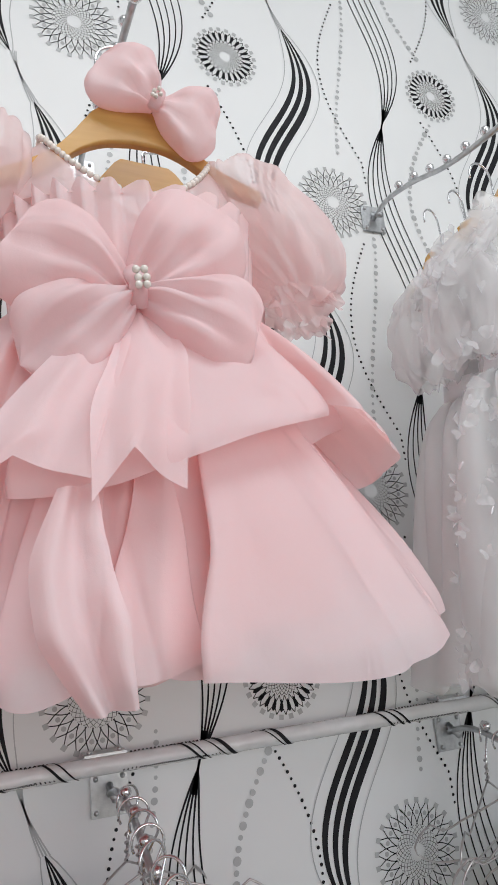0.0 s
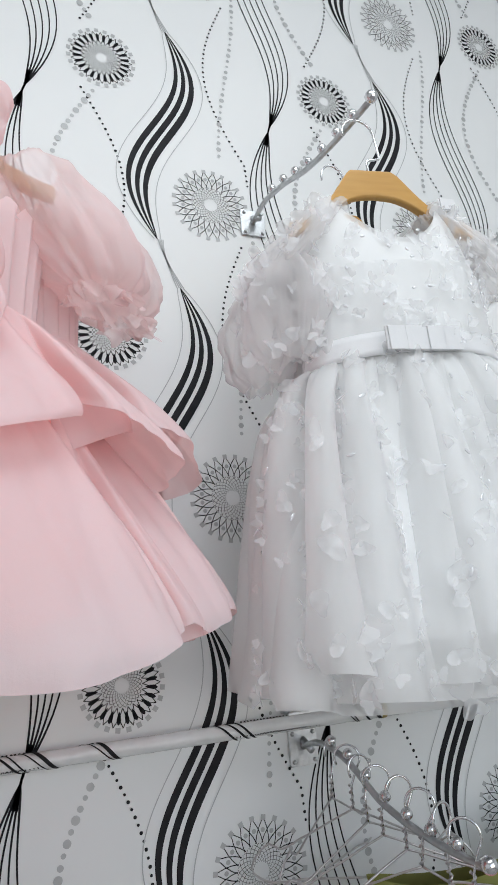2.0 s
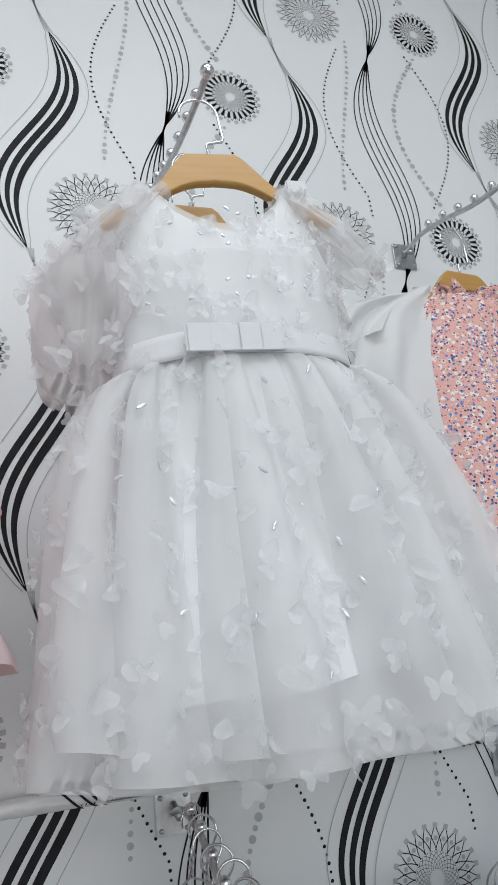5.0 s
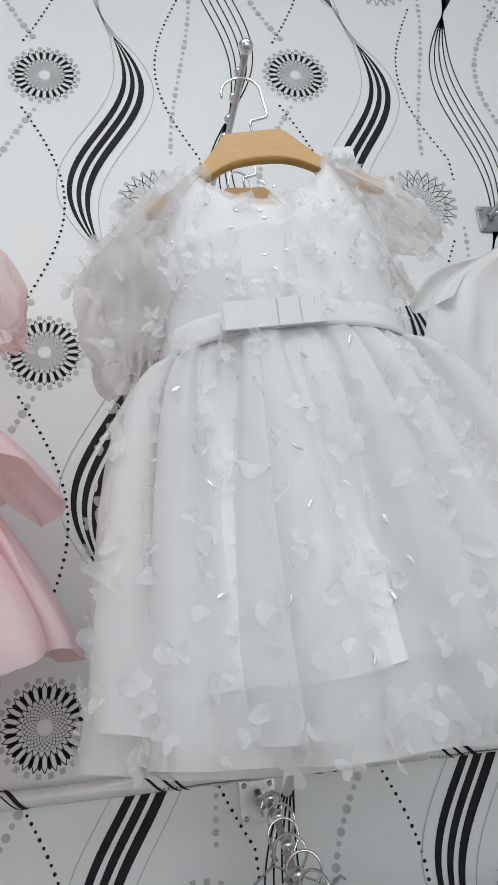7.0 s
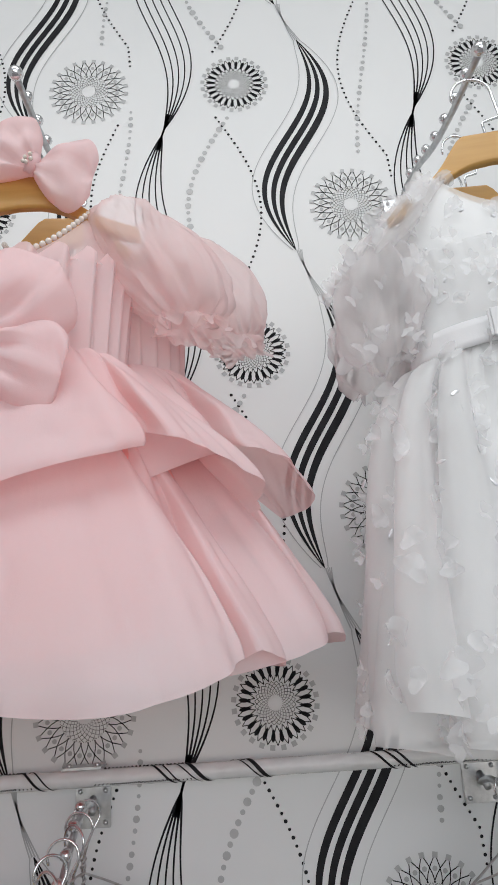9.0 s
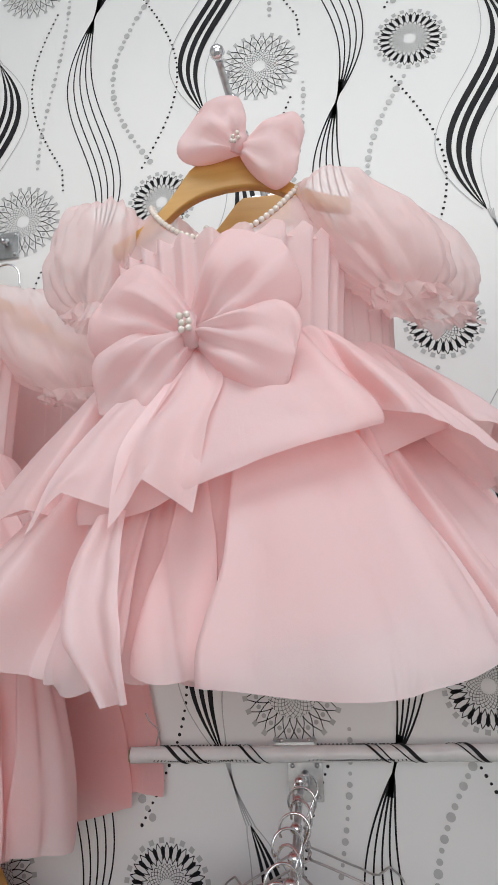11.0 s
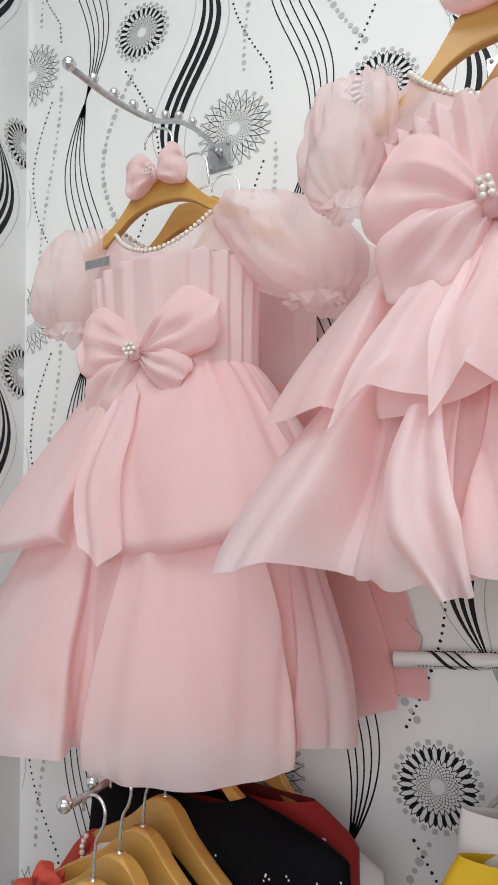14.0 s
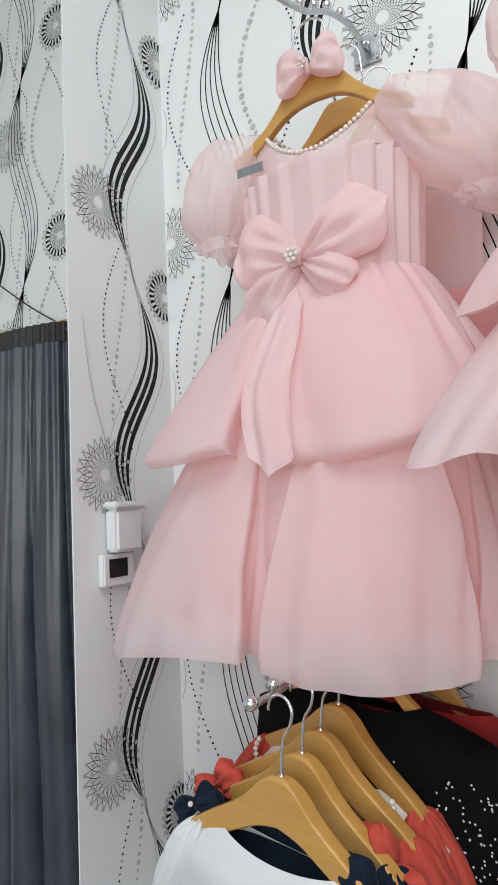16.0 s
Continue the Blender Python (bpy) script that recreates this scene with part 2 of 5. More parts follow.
def tube(points, radius, sides=8, caps=True):
    """Vertices and faces of a tube along a line."""
    p = np.array(points, float)
    d = np.gradient(p, axis=0)
    d /= np.linalg.norm(d, axis=1)[:, None] + 1e-9
    ref = np.array([0, 0, 1.0]) if abs(d[0][2]) < 0.9 else np.array([1.0, 0, 0])
    verts, faces = [], []
    for k in range(len(p)):
        a = np.cross(d[k], ref)
        if np.linalg.norm(a) < 1e-3:
            a = np.cross(d[k], [0, 1.0, 0])
        a /= np.linalg.norm(a)
        b = np.cross(d[k], a)
        ref = -b if np.dot(b, ref) < 0 else b
        r = radius[k] if np.ndim(radius) else radius
        for q in range(sides):
            w = 2 * math.pi * q / sides
            verts.append(p[k] + r * (math.cos(w) * a + math.sin(w) * b))
    for k in range(len(p) - 1):
        for q in range(sides):
            n = (q + 1) % sides
            faces.append((k * sides + q, k * sides + n, (k + 1) * sides + n, (k + 1) * sides + q))
    if caps:
        faces.append(tuple(range(sides))[::-1])
        faces.append(tuple((len(p) - 1) * sides + q for q in range(sides)))
    return verts, faces


def rod(name, points, radius, mat, parent, label="", sides=8):
    v, f = tube(points, radius, sides)
    return mesh_object(name, v, f, mat, parent, label)


def block(size, bevel=0.002, at=(0, 0, 0)):
    bm = bmesh.new()
    bmesh.ops.create_cube(bm, size=1, matrix=Matrix.Translation(at) @ Matrix.Diagonal((*size, 1)))
    if bevel:
        bmesh.ops.bevel(bm, geom=bm.edges[:], offset=bevel, segments=2, affect="EDGES")
    return bm


def ball_mesh(name, r, mat, u=14, v=9):
    bm = bmesh.new()
    bmesh.ops.create_uvsphere(bm, u_segments=u, v_segments=v, radius=r)
    me = bpy.data.meshes.new(name)
    bm.to_mesh(me)
    bm.free()
    me.materials.append(mat)
    me.polygons.foreach_set("use_smooth", [True] * len(me.polygons))
    return me


def put(name, me, at, parent, m=None):
    ob = new(name, me)
    ob.parent = parent
    ob.matrix_local = (m or Matrix.Identity(4)) if m else Matrix.Translation(at)
    return ob


# ---------------------------------------------------------------- the room
def slab(name, x0, x1, y0, y1, z0, z1, mat, label):
    bm = block((x1 - x0, y1 - y0, z1 - z0), 0, ((x0 + x1) / 2, (y0 + y1) / 2, (z0 + z1) / 2))
    me = bpy.data.meshes.new(name)
    bm.to_mesh(me)
    bm.free()
    me.materials.append(mat)
    return tagged(new(name, me), label, "wall" if "wall" in name else name, kind="structure")


WING = -0.78
wall_north = slab("wall_north", WING, X1, 0, 0.15, 0, TOP, PAPER, "white wallpaper with black ribbons, dotted lines and medallions")
wall_rear = slab("wall_alcove", X0, WING, 0.09, 0.24, 0, TOP, PAPER, "white patterned wallpaper behind the hung trousers")
wall_wing = slab("wall_wing", WING - 0.003, WING, -0.302, 0.09, 0, TOP, PAPER, "narrow wing wall with the same patterned wallpaper")
slab("wall_west", X0 - 0.15, X0, Y1, 0.24, 0, TOP, PAINT, "plain white painted wall")
slab("wall_east", X1, X1 + 0.15, Y1, 0.15, 0, TOP, PAINT, "plain white painted wall")
slab("floor", X0, X1, Y1, 0.24, -0.1, 0, FLOOR, "pale beige tiled floor")
slab("ceiling", X0, X1, Y1, 0.24, TOP, TOP + 0.1, PAINT, "plain white painted ceiling")
# Unseen wall pieces round an opening added for the rear fill lamp.
slab("wall_south_left", X0, -1.7, Y1 - 0.15, Y1, 0, TOP, PAINT, "plain white painted wall beside the shop window")
slab("wall_south_right", 2.9, X1, Y1 - 0.15, Y1, 0, TOP, PAINT, "plain white painted wall beside the shop window")
slab("wall_south_low", -1.7, 2.9, Y1 - 0.15, Y1, 0, 0.45, PAINT, "plain white painted wall under the shop window")
slab("wall_south_high", -1.7, 2.9, Y1 - 0.15, Y1, 3.05, TOP, PAINT, "plain white painted wall over the shop window")


# ---------------------------------------------------------------- the printed pattern of the wallpaper
class Print:
    """Flat printed marks, gathered by ink, on a plane with coordinates a (along) and z (up)."""

    def __init__(self, along, lift):
        self.along, self.lift = along, lift
        self.ink = {"black": ([], []), "grey": ([], [])}
        self.clip = None

    def poly(self, ink, pts):
        if self.clip and not all(self.clip[0] <= p[0] <= self.clip[1] for p in pts):
            return
        if not all(0.02 < p[1] < TOP - 0.02 for p in pts):
            return
        v, f = self.ink[ink]
        f.append(tuple(range(len(v), len(v) + len(pts))))
        v.extend(pts)

    def stroke(self, ink, line, width):
        """A line with a width at each point."""
        p = np.array(line, float)
        d = np.gradient(p, axis=0)
        d /= np.linalg.norm(d, axis=1)[:, None] + 1e-9
        n = np.stack([-d[:, 1], d[:, 0]], 1)
        w = np.broadcast_to(np.asarray(width, float), (len(p),))[:, None] / 2
        a, b = p + n * w, p - n * w
        for k in range(len(p) - 1):
            self.poly(ink, [a[k], b[k], b[k + 1], a[k + 1]])

    def dot(self, ink, x, z, r, n=10):
        self.poly(ink, [(x + r * math.cos(6.2832 * k / n), z + r * math.sin(6.2832 * k / n)) for k in range(n)])

    def finish(self, wall):
        names = {"black": ("black_print", INK), "grey": ("grey_print", INK_GREY)}
        for k, (ink, (v, f)) in enumerate(self.ink.items()):
            if f:
                lift = self.lift + 0.0003 * k
                ob = mesh_object(names[ink][0], [self.along(a, z, lift) for a, z in v], f, names[ink][1], wall, "", False)
                ob["kind"] = "stuff"


def medallion(pr, x, z, dark, s=1.0):
    """A round lace rosette: woven spirals in the middle, drop petals and a zigzag rim with grey squares."""
    n = 24
    ink = "black"
    r0, r1, r2, r3 = (0.012, 0.034, 0.065, 0.0685) if dark else (0.014, 0.042, 0.077, 0.0805)
    r0, r1, r2, r3 = r0 * s, r1 * s, r2 * s, r3 * s
    pol = lambda r, a: (x + r * math.cos(a), z + r * math.sin(a))  # noqa: E731
    for k in range(n):
        a = 2 * math.pi * (k + 0.5) / n
        step = 2 * math.pi / n
        for sign in (1, -1):
            turn = (3.0 if dark else 3.4) * step
            line = [pol(r0 + (r1 - r0) * t, a + sign * turn * t) for t in np.linspace(0, 1, 8)]
            pr.stroke(ink, line, np.linspace(0.0004, 0.0009 if dark else 0.0008, 8) * s)
            line = [pol(r1 + (r2 - r1) * t, a + sign * (turn + step * (0.5 + 1.0 * t))) for t in np.linspace(0, 1, 4)]
            pr.stroke(ink, line, (0.0014 if dark else 0.0015) * s)
        if dark:
            c, w = (r1 + r2) / 2 + 0.001 * s, 0.0036 * s
            ca, sa = math.cos(a), math.sin(a)
            drop = [(0.0105, 0), (0.0075, 0.7), (0.003, 1.0), (-0.002, 0.85), (-0.0085, 0.35), (-0.0115, 0), (-0.0085, -0.35), (-0.002, -0.85), (0.003, -1.0), (0.0075, -0.7)]
            pr.poly("black", [(x + (c + u * s) * ca - v * w * sa, z + (c + u * s) * sa + v * w * ca) for u, v in drop])
        else:
            pr.dot("grey", *pol((r1 + r2) / 2 + 0.002 * s, a), 0.0040 * s, 8)
        h = 0.0042 * s
        ca, sa = math.cos(a), math.sin(a)
        pr.poly("grey", [(x + (r3 + u * h) * ca - v * h * sa, z + (r3 + u * h) * sa + v * h * ca) for u, v in ((1, 1), (-1, 1), (-1, -1), (1, -1))])


PER, COL = 0.627, 0.531


def dots(pr, ink, line, step, sizes):
    p = np.array(line, float)
    t = np.r_[0, np.cumsum(np.linalg.norm(np.diff(p, axis=0), axis=1))]
    k = 0
    for s in np.arange(0, t[-1], step):
        r = sizes[k % len(sizes)]
        k += 1
        pr.dot(ink, np.interp(s, t, p[:, 0]), np.interp(s, t, p[:, 1]), r)


def motif_black(pr, x, z, s=1.0):
    """Dark medallion, its two dotted lines, and the ribbon of five lines beside it, over one repeat downwards."""
    medallion(pr, x, z, True, s)
    t = np.linspace(0, 1, 40)
    dots(pr, "black", np.stack([x + s * (-0.044 + 0.082 * np.sin(np.pi * t)), z - s * (0.085 + 0.455 * t)], 1), 0.0128 * s, (0.0030 * s, 0.0024 * s))
    dots(pr, "grey", np.stack([x + s * (-0.02 - 0.092 * np.sin(np.pi * t) + 0.004 * t), z - s * (0.088 + 0.45 * t)], 1), 0.0165 * s, (0.0042 * s, 0.0052 * s, 0.0072 * s, 0.0046 * s, 0.0066 * s))
    # five lines that swing right and left between two pinches
    xc, zc = x - 0.156 * s, z - 0.115 * s
    t = np.linspace(0, 1, 60)
    wide = 0.036 * np.clip(np.sin(np.pi * np.clip((t - 0.02) / 0.96, 0, 1)), 0, 1) ** 0.75
    mid = 0.040 * np.sin(2 * np.pi * t) * (1 - 0.25 * t)
    for k in range(5):
        off = (k - 2) / 2
        pr.stroke("black", np.stack([xc + s * (mid + off * wide), zc + s * PER * t], 1), (0.0026 + 0.0016 * (np.abs(t - 0.5) * 2) ** 4) * s)
    u = np.linspace(-1, 1, 14)
    pr.stroke("black", np.stack([xc + s * 0.012 * u, zc + s * 0.045 * u], 1), (0.0035 + 0.0085 * u**2) * s)


def motif_light(pr, x, z, s=1.0, along=0.0):
    """Light medallion, its dotted lines, and the leaf of three broad black bands beside it."""
    medallion(pr, x, z, False, s)
    t = np.linspace(0, 1, 40)
    dots(pr, "black", np.stack([x + s * (0.062 - 0.068 * np.sin(np.pi * np.clip(t * 1.15, 0, 1)) + 0.028 * t), z - s * (0.092 + 0.485 * t)], 1), 0.0128 * s, (0.0028 * s, 0.0023 * s))
    q = t * t * (3 - 2 * t)
    dots(pr, "grey", np.stack([x + s * (0.09 - 0.062 * q), z - s * (0.06 + 0.45 * t)], 1), 0.0165 * s, (0.0032 * s, 0.0046 * s, 0.0056 * s, 0.0038 * s))
    leaf(pr, x + along, z, s)


def leaf(pr, x, z, s=1.0):
    """Three broad black bands that swell and taper, with fine grey outlines."""
    xt, zt, xb, zb = x - 0.078 * s, z + 0.425 * s, x - 0.120 * s, z - 0.098 * s
    t = np.linspace(0, 1, 44)
    mid = np.stack([xt + (xb - xt) * t + s * 0.046 * np.sin(2 * np.pi * t), zt + (zb - zt) * t], 1)
    wide = 0.030 * np.sin(np.pi * t) ** 0.8
    band = np.clip(np.sin(np.pi * t) ** 0.9, 0.05, 1)
    for k, off in enumerate((-0.80, 0.0, 0.80)):
        pr.stroke("black", mid + np.stack([s * off * wide, 0 * t], 1), s * (0.0008 + (0.0120, 0.0120, 0.0140)[k] * band))
    for off in (-1, 1):
        pr.stroke("grey", mid + np.stack([s * off * (0.006 + 0.048 * np.sin(np.pi * t) ** 0.8), 0 * t], 1), s * 0.0018)
    u = np.linspace(0, 1, 12)
    tail = np.stack([xt + (xb - xt) * -0.2 * u + s * (-0.046 * np.sin(2 * np.pi * 0.2 * u)), zt + s * 0.104 * u], 1)
    for off in (-1, -0.33, 0.33, 1):
        pr.stroke("grey", tail + np.stack([s * off * 0.007 * np.abs(1 - 1.7 * u), 0 * u], 1), s * 0.0022)


def papered(wall, along, lift, clip, columns, rows=6, s=1.0):
    pr = Print(along, lift)
    pr.clip = clip
    for kind, x, z in columns:
        for r in range(-1, rows):
            at = z - PER * s * (r - 1)
            if kind == "K":
                medallion(pr, x, at, True, s)
            elif kind == "B":
                motif_black(pr, x, at, s)
            else:
                motif_light(pr, x, at, s, 0.19 if kind == "M" else 0.0)
    pr.finish(wall)


papered(wall_north, lambda a, z, d: (a, -d, z), 0.0008, (WING + 0.003, X1 - 0.01), [
    ("L", -0.765, 2.66), ("B", -0.446, 2.66), ("L", -0.225, 2.35), ("B", 0.085, 2.347), ("L", 0.303, 2.64), ("B", 0.616, 2.64), ("L", 0.837, 2.325),
    ("B", 1.149, 2.664), ("L", 1.378, 2.335), ("B", 1.682, 2.352), ("L", 1.905, 2.665), ("B", 2.21, 2.665), ("L", 2.44, 2.352), ("B", 2.75, 2.352), ("L", 2.97, 2.665)])
papered(wall_wing, lambda a, z, d: (WING + d, a, z), 0.0008, (-0.300, -0.002), [("M", -0.215, 2.062), ("K", -0.012, 2.47)], 6, 0.9)
papered(wall_rear, lambda a, z, d: (a, 0.09 - d, z), 0.0008, (X0 + 0.01, WING - 0.03), [
    ("B", -1.237, 2.83), ("L", -1.455, 2.54), ("B", -1.768, 2.52), ("L", -1.99, 2.83), ("L", -0.925, 2.83)])


# ---------------------------------------------------------------- arms, rail, hangers
BALL = ball_mesh("ball", 0.0085, CHROME)
BALL_END = ball_mesh("ball", 0.0105, CHROME)
SCREW = ball_mesh("screw", 0.004, STEEL, 8, 5)


def arm(x, z, end_x, drop, label, group):
    """A sloping display arm on a square plate, with a row of stop balls and a ball at its end."""
    ob = thing("display_arm", Matrix.Translation((x, 0, z)), label, "display arm", group)
    part("wall_plate", block((0.056, 0.004, 0.062), 0.0012, (0, -0.0035, 0)), STEEL, ob, "square steel wall plate")
    for sx, sz in ((-0.02, 0.023), (0.02, 0.023), (-0.02, -0.023), (0.02, -0.023)):
        put("screw", SCREW, (sx, -0.006, sz), ob)
    dx = end_x - x
    line = spline([(0, -0.005, 0), (dx * 0.1, -0.05, 0.012), (dx * 0.3, -0.13, 0.002), (dx * 0.55, -0.24, -drop * 0.62), (dx * 0.8, -0.35, -drop * 0.92), (dx, -0.442, -drop)], 28)
    rod("rod", line, 0.0052, STEEL, ob, "bent steel rod")
    rod("weld_stub", [(0, -0.004, 0.012), (0.004, -0.03, -0.004)], 0.006, STEEL, ob)
    for k in range(6, 27, 3):
        put("ball", BALL, tuple(line[k] + (0, 0, 0.0125)), ob)
    put("end_ball", BALL_END, tuple(line[-1] + (0, -0.004, 0.004)), ob)
    return ob


ARM_LABEL = "chrome sloping display arm with steel balls, screwed to the wallpapered wall"
for x, e in ((-0.258, -0.292), (0.302, 0.307), (0.930, 0.945), (1.530, 1.545), (2.16, 2.17)):
    arm(x, 2.295, e, 0.085 if x < 0 else 0.05, ARM_LABEL, "upper display arms")
for x, e in ((-0.285, -0.299), (0.318, 0.335), (0.933, 0.95), (1.555, 1.57)):
    arm(x, 1.25, e, 0.082, "chrome sloping display arm with steel balls, below the papered rail", "lower display arms")


def papered_rail():
    ob = thing("wall_rail", Matrix.Translation((0.04, -0.042, 1.297)), "round wall rail wrapped in patterned wallpaper foil", "rail")
    length, r = 2.6, 0.0128
    n, sides = 520, 20
    pts = np.zeros((n, sides, 3))
    for i in range(n):
        x = length * i / (n - 1)
        for j in range(sides):
            a = 2 * math.pi * j / sides
            rr = r + 0.0010 * noise.noise((x * 40, math.cos(a) * 2, math.sin(a) * 2)) - 0.0016 * abs(noise.noise((x * 60 + 2 * a, math.cos(a) * 3, math.sin(a) * 3)))
            pts[i, j] = (x, rr * math.cos(a), rr * math.sin(a))
    grid("foil_wrap", pts, FOIL, ob, "", True)
    part("end_cap", block((0.004, 0.021, 0.021), 0.002, (-0.001, 0, 0)), BRASS, ob, "worn beige pipe end")
    rnd = random.Random(3)

    def band(x0, width, lean, a0, a1):
        v, f, m = [], [], 18
        for k in range(m):
            base = len(v)
            for q, e in ((k, 0), (k, 1), (k + 1, 1), (k + 1, 0)):
                a = a0 + (a1 - a0) * q / m
                v.append((min(max(x0 + width * e + lean * a, 0.002), length), (r + 0.0012) * math.cos(a), (r + 0.0012) * math.sin(a)))
            f.append((base, base + 1, base + 2, base + 3))
        mesh_object("foil_stripe", v, f, INK, ob)

    x = 0.03
    while x < length - 0.15:
        for k in range(rnd.choice((2, 3, 3, 4))):
            band(x, rnd.choice((0.003, 0.005, 0.008)), 0.012 + 0.004 * rnd.random(), 0.9, 4.6)
            x += 0.018
        x += rnd.uniform(0.06, 0.2)
    v2, f2 = [], []
    for xc in (0.12, 0.37, 0.83, 1.24, 1.62):
        for k in range(22):
            for sgn in (1, -1):
                base = len(v2)
                x0 = xc + (k - 11) * 0.006
                for e, w in ((0, 0), (0, 1), (1, 1), (1, 0)):
                    ang = 1.5 + 2.3 * e
                    v2.append((x0 + 0.0018 * w + sgn * 0.014 * e, (r + 0.0016) * math.cos(ang), (r + 0.0016) * math.sin(ang)))
                f2.append((base, base + 1, base + 2, base + 3))
    mesh_object("foil_lace", v2, f2, INK, ob, "dark lace print")["kind"] = "stuff"
    rod("tape_band", [(1.035, 0, 0), (1.043, 0, 0)], r + 0.0016, BRASS, ob, "yellowed tape band", 20)
    for xc in (0.268, 0.883, 1.503):
        part("rail_clip", block((0.062, 0.036, 0.004), 0.001, (xc, 0.016, 0.0145)), STEEL, ob, "dark steel clip")
        for sx in (-0.022, 0.022):
            put("screw", SCREW, (xc + sx, 0.012, 0.0175), ob)
    rod("loose_wire", spline([(0.045, -0.012, 0.016), (0.05, -0.014, 0.04), (0.035, -0.012, 0.052), (0.028, -0.014, 0.066)], 12), 0.0012, WIRE, ob)


papered_rail()


def wooden_hanger(m, label, width=0.158, group="wooden hangers", rounded=False):
    """Flat-topped wooden hanger with an arched underside and a cranked wire hook. Origin: middle of its top edge."""
    ob = thing("wooden_hanger", m, label, "hanger", group)
    half = [(0.0, 0.0), (0.020, 0.0), (0.036, -0.0004), (0.0395, -0.002), (0.044, -0.008), (0.056, -0.023), (0.076, -0.047), (0.102, -0.070), (0.13, -0.086), (width, -0.100)]
    under = [(width, -0.120), (0.13, -0.110), (0.108, -0.098), (0.088, -0.082), (0.062, -0.063), (0.036, -0.052), (0.0, -0.048)]
    if rounded:
        half = [(0.0, 0.002), (0.014, 0.0), (0.030, -0.010), (0.046, -0.026), (0.066, -0.042), (0.098, -0.062), (0.13, -0.080), (width, -0.098)]
        under = [(width, -0.124), (0.13, -0.116), (0.108, -0.106), (0.088, -0.095), (0.062, -0.082), (0.036, -0.070), (0.0, -0.062)]
    thick = 1.5 if rounded else 1.0
    top = spline([(a, b, 0) for a, b in half], 18)[:, :2]
    low = spline([(a, b, 0) for a, b in under], 18)[:, :2]
    ring = [*[(-a, b) for a, b in top[::-1]], *top[1:], *low, *[(-a, b) for a, b in low[::-1][1:]]]
    bm = bmesh.new()
    n = len(ring)
    loops = []
    for y, inset in ((-0.0075, 0.003), (-0.0045, 0.0), (0.0045, 0.0), (0.0075, 0.003)):
        loop = []
        for k, (a, b) in enumerate(ring):
            pa, pb = ring[k - 1], ring[(k + 1) % n]
            t = Vector((pb[0] - pa[0], pb[1] - pa[1])).normalized()
            bend = 0.14 * a * a
            loop.append(bm.verts.new((a - t.y * inset, y * thick - bend, b - t.x * inset)))
        loops.append(loop)
    for q in range(3):
        for k in range(n):
            bm.faces.new((loops[q][k], loops[q][(k + 1) % n], loops[q + 1][(k + 1) % n], loops[q + 1][k]))
    for loop, flip in ((loops[0], 1), (loops[3], 0)):
        tops, lows = loop[:35], loop[35:][::-1]
        tops_n, lows_n = len(tops), len(lows)
        for k in range(tops_n - 1):
            a, b = tops[k], tops[k + 1]
            i0, i1 = round(k * (lows_n - 1) / (tops_n - 1)), round((k + 1) * (lows_n - 1) / (tops_n - 1))
            face = [a, b, lows[i1]] + ([lows[i0]] if i0 != i1 else [])
            if len(set(face)) >= 3:
                bm.faces.new(face if flip else face[::-1])
    bmesh.ops.recalc_face_normals(bm, faces=bm.faces[:])
    body = part("bar", bm, WOOD, ob, "", False)
    mod = body.modifiers.new("soft_edges", "BEVEL")
    mod.width, mod.segments, mod.limit_method = 0.0015, 2, "ANGLE"
    hook = [(0, 0, -0.005), (0, 0, 0.018), (0.002, 0, 0.021), (0.024, 0, 0.025), (0.026, 0, 0.03), (0.024, 0, 0.066)]
    arc = [(-0.004 + 0.028 * math.cos(a), 0, 0.068 + 0.028 * math.sin(a)) for a in np.linspace(0.1, 3.25, 12)]
    if rounded:
        hook = [(0, 0, -0.005), (0.001, 0, 0.03), (0.004, 0, 0.05), (0.014, 0, 0.066)]
        arc = [(-0.002 + 0.020 * math.cos(a), 0, 0.082 + 0.020 * math.sin(a)) for a in np.linspace(-0.3, 3.3, 12)]
        rod("collar", [(0, 0, -0.001), (0, 0, 0.004)], 0.0042, CHROME, ob, "small chrome collar")
    rod("hook", spline(hook + arc, 40) if rounded else hook + arc, 0.0021, CHROME, ob, "bent chrome wire hook")
    return ob


def wire_hanger(m, group="wire hangers"):
    """Thin wire hanger with a twisted neck, a round hook and a bump at each shoulder."""
    ob = thing("wire_hanger", m, "thin grey wire clothes hanger hooked on the display arm", "hanger", group)
    s = [(0, 0, -0.062)]
    right = [(0.02, 0, -0.07), (0.085, 0, -0.098), (0.128, 0, -0.112), (0.140, 0, -0.104), (0.150, 0, -0.110), (0.168, 0, -0.128), (0.172, 0, -0.142), (0.160, 0, -0.152), (0.08, 0, -0.156), (0, 0, -0.157)]
    loop = s + right + [(-a, 0, c) for a, _, c in right[::-1][1:]] + s
    rod("frame", spline(loop, 70), 0.0017, WIRE, ob, "", 6)
    hook = [(0, 0, -0.062), (0.001, 0, -0.03), (0.012, 0, -0.006)] + [(0.020 * math.cos(a), 0, 0.012 + 0.020 * math.sin(a)) for a in np.linspace(-0.3, 3.6, 14)]
    rod("hook", hook, 0.0019, CHROME, ob, "", 6)
    twist = [(0.0028 * math.cos(k * 1.1), 0.0028 * math.sin(k * 1.1), -0.064 + 0.0018 * k) for k in range(22)]
    rod("twisted_neck", twist, 0.0016, WIRE, ob, "", 5)
    return ob


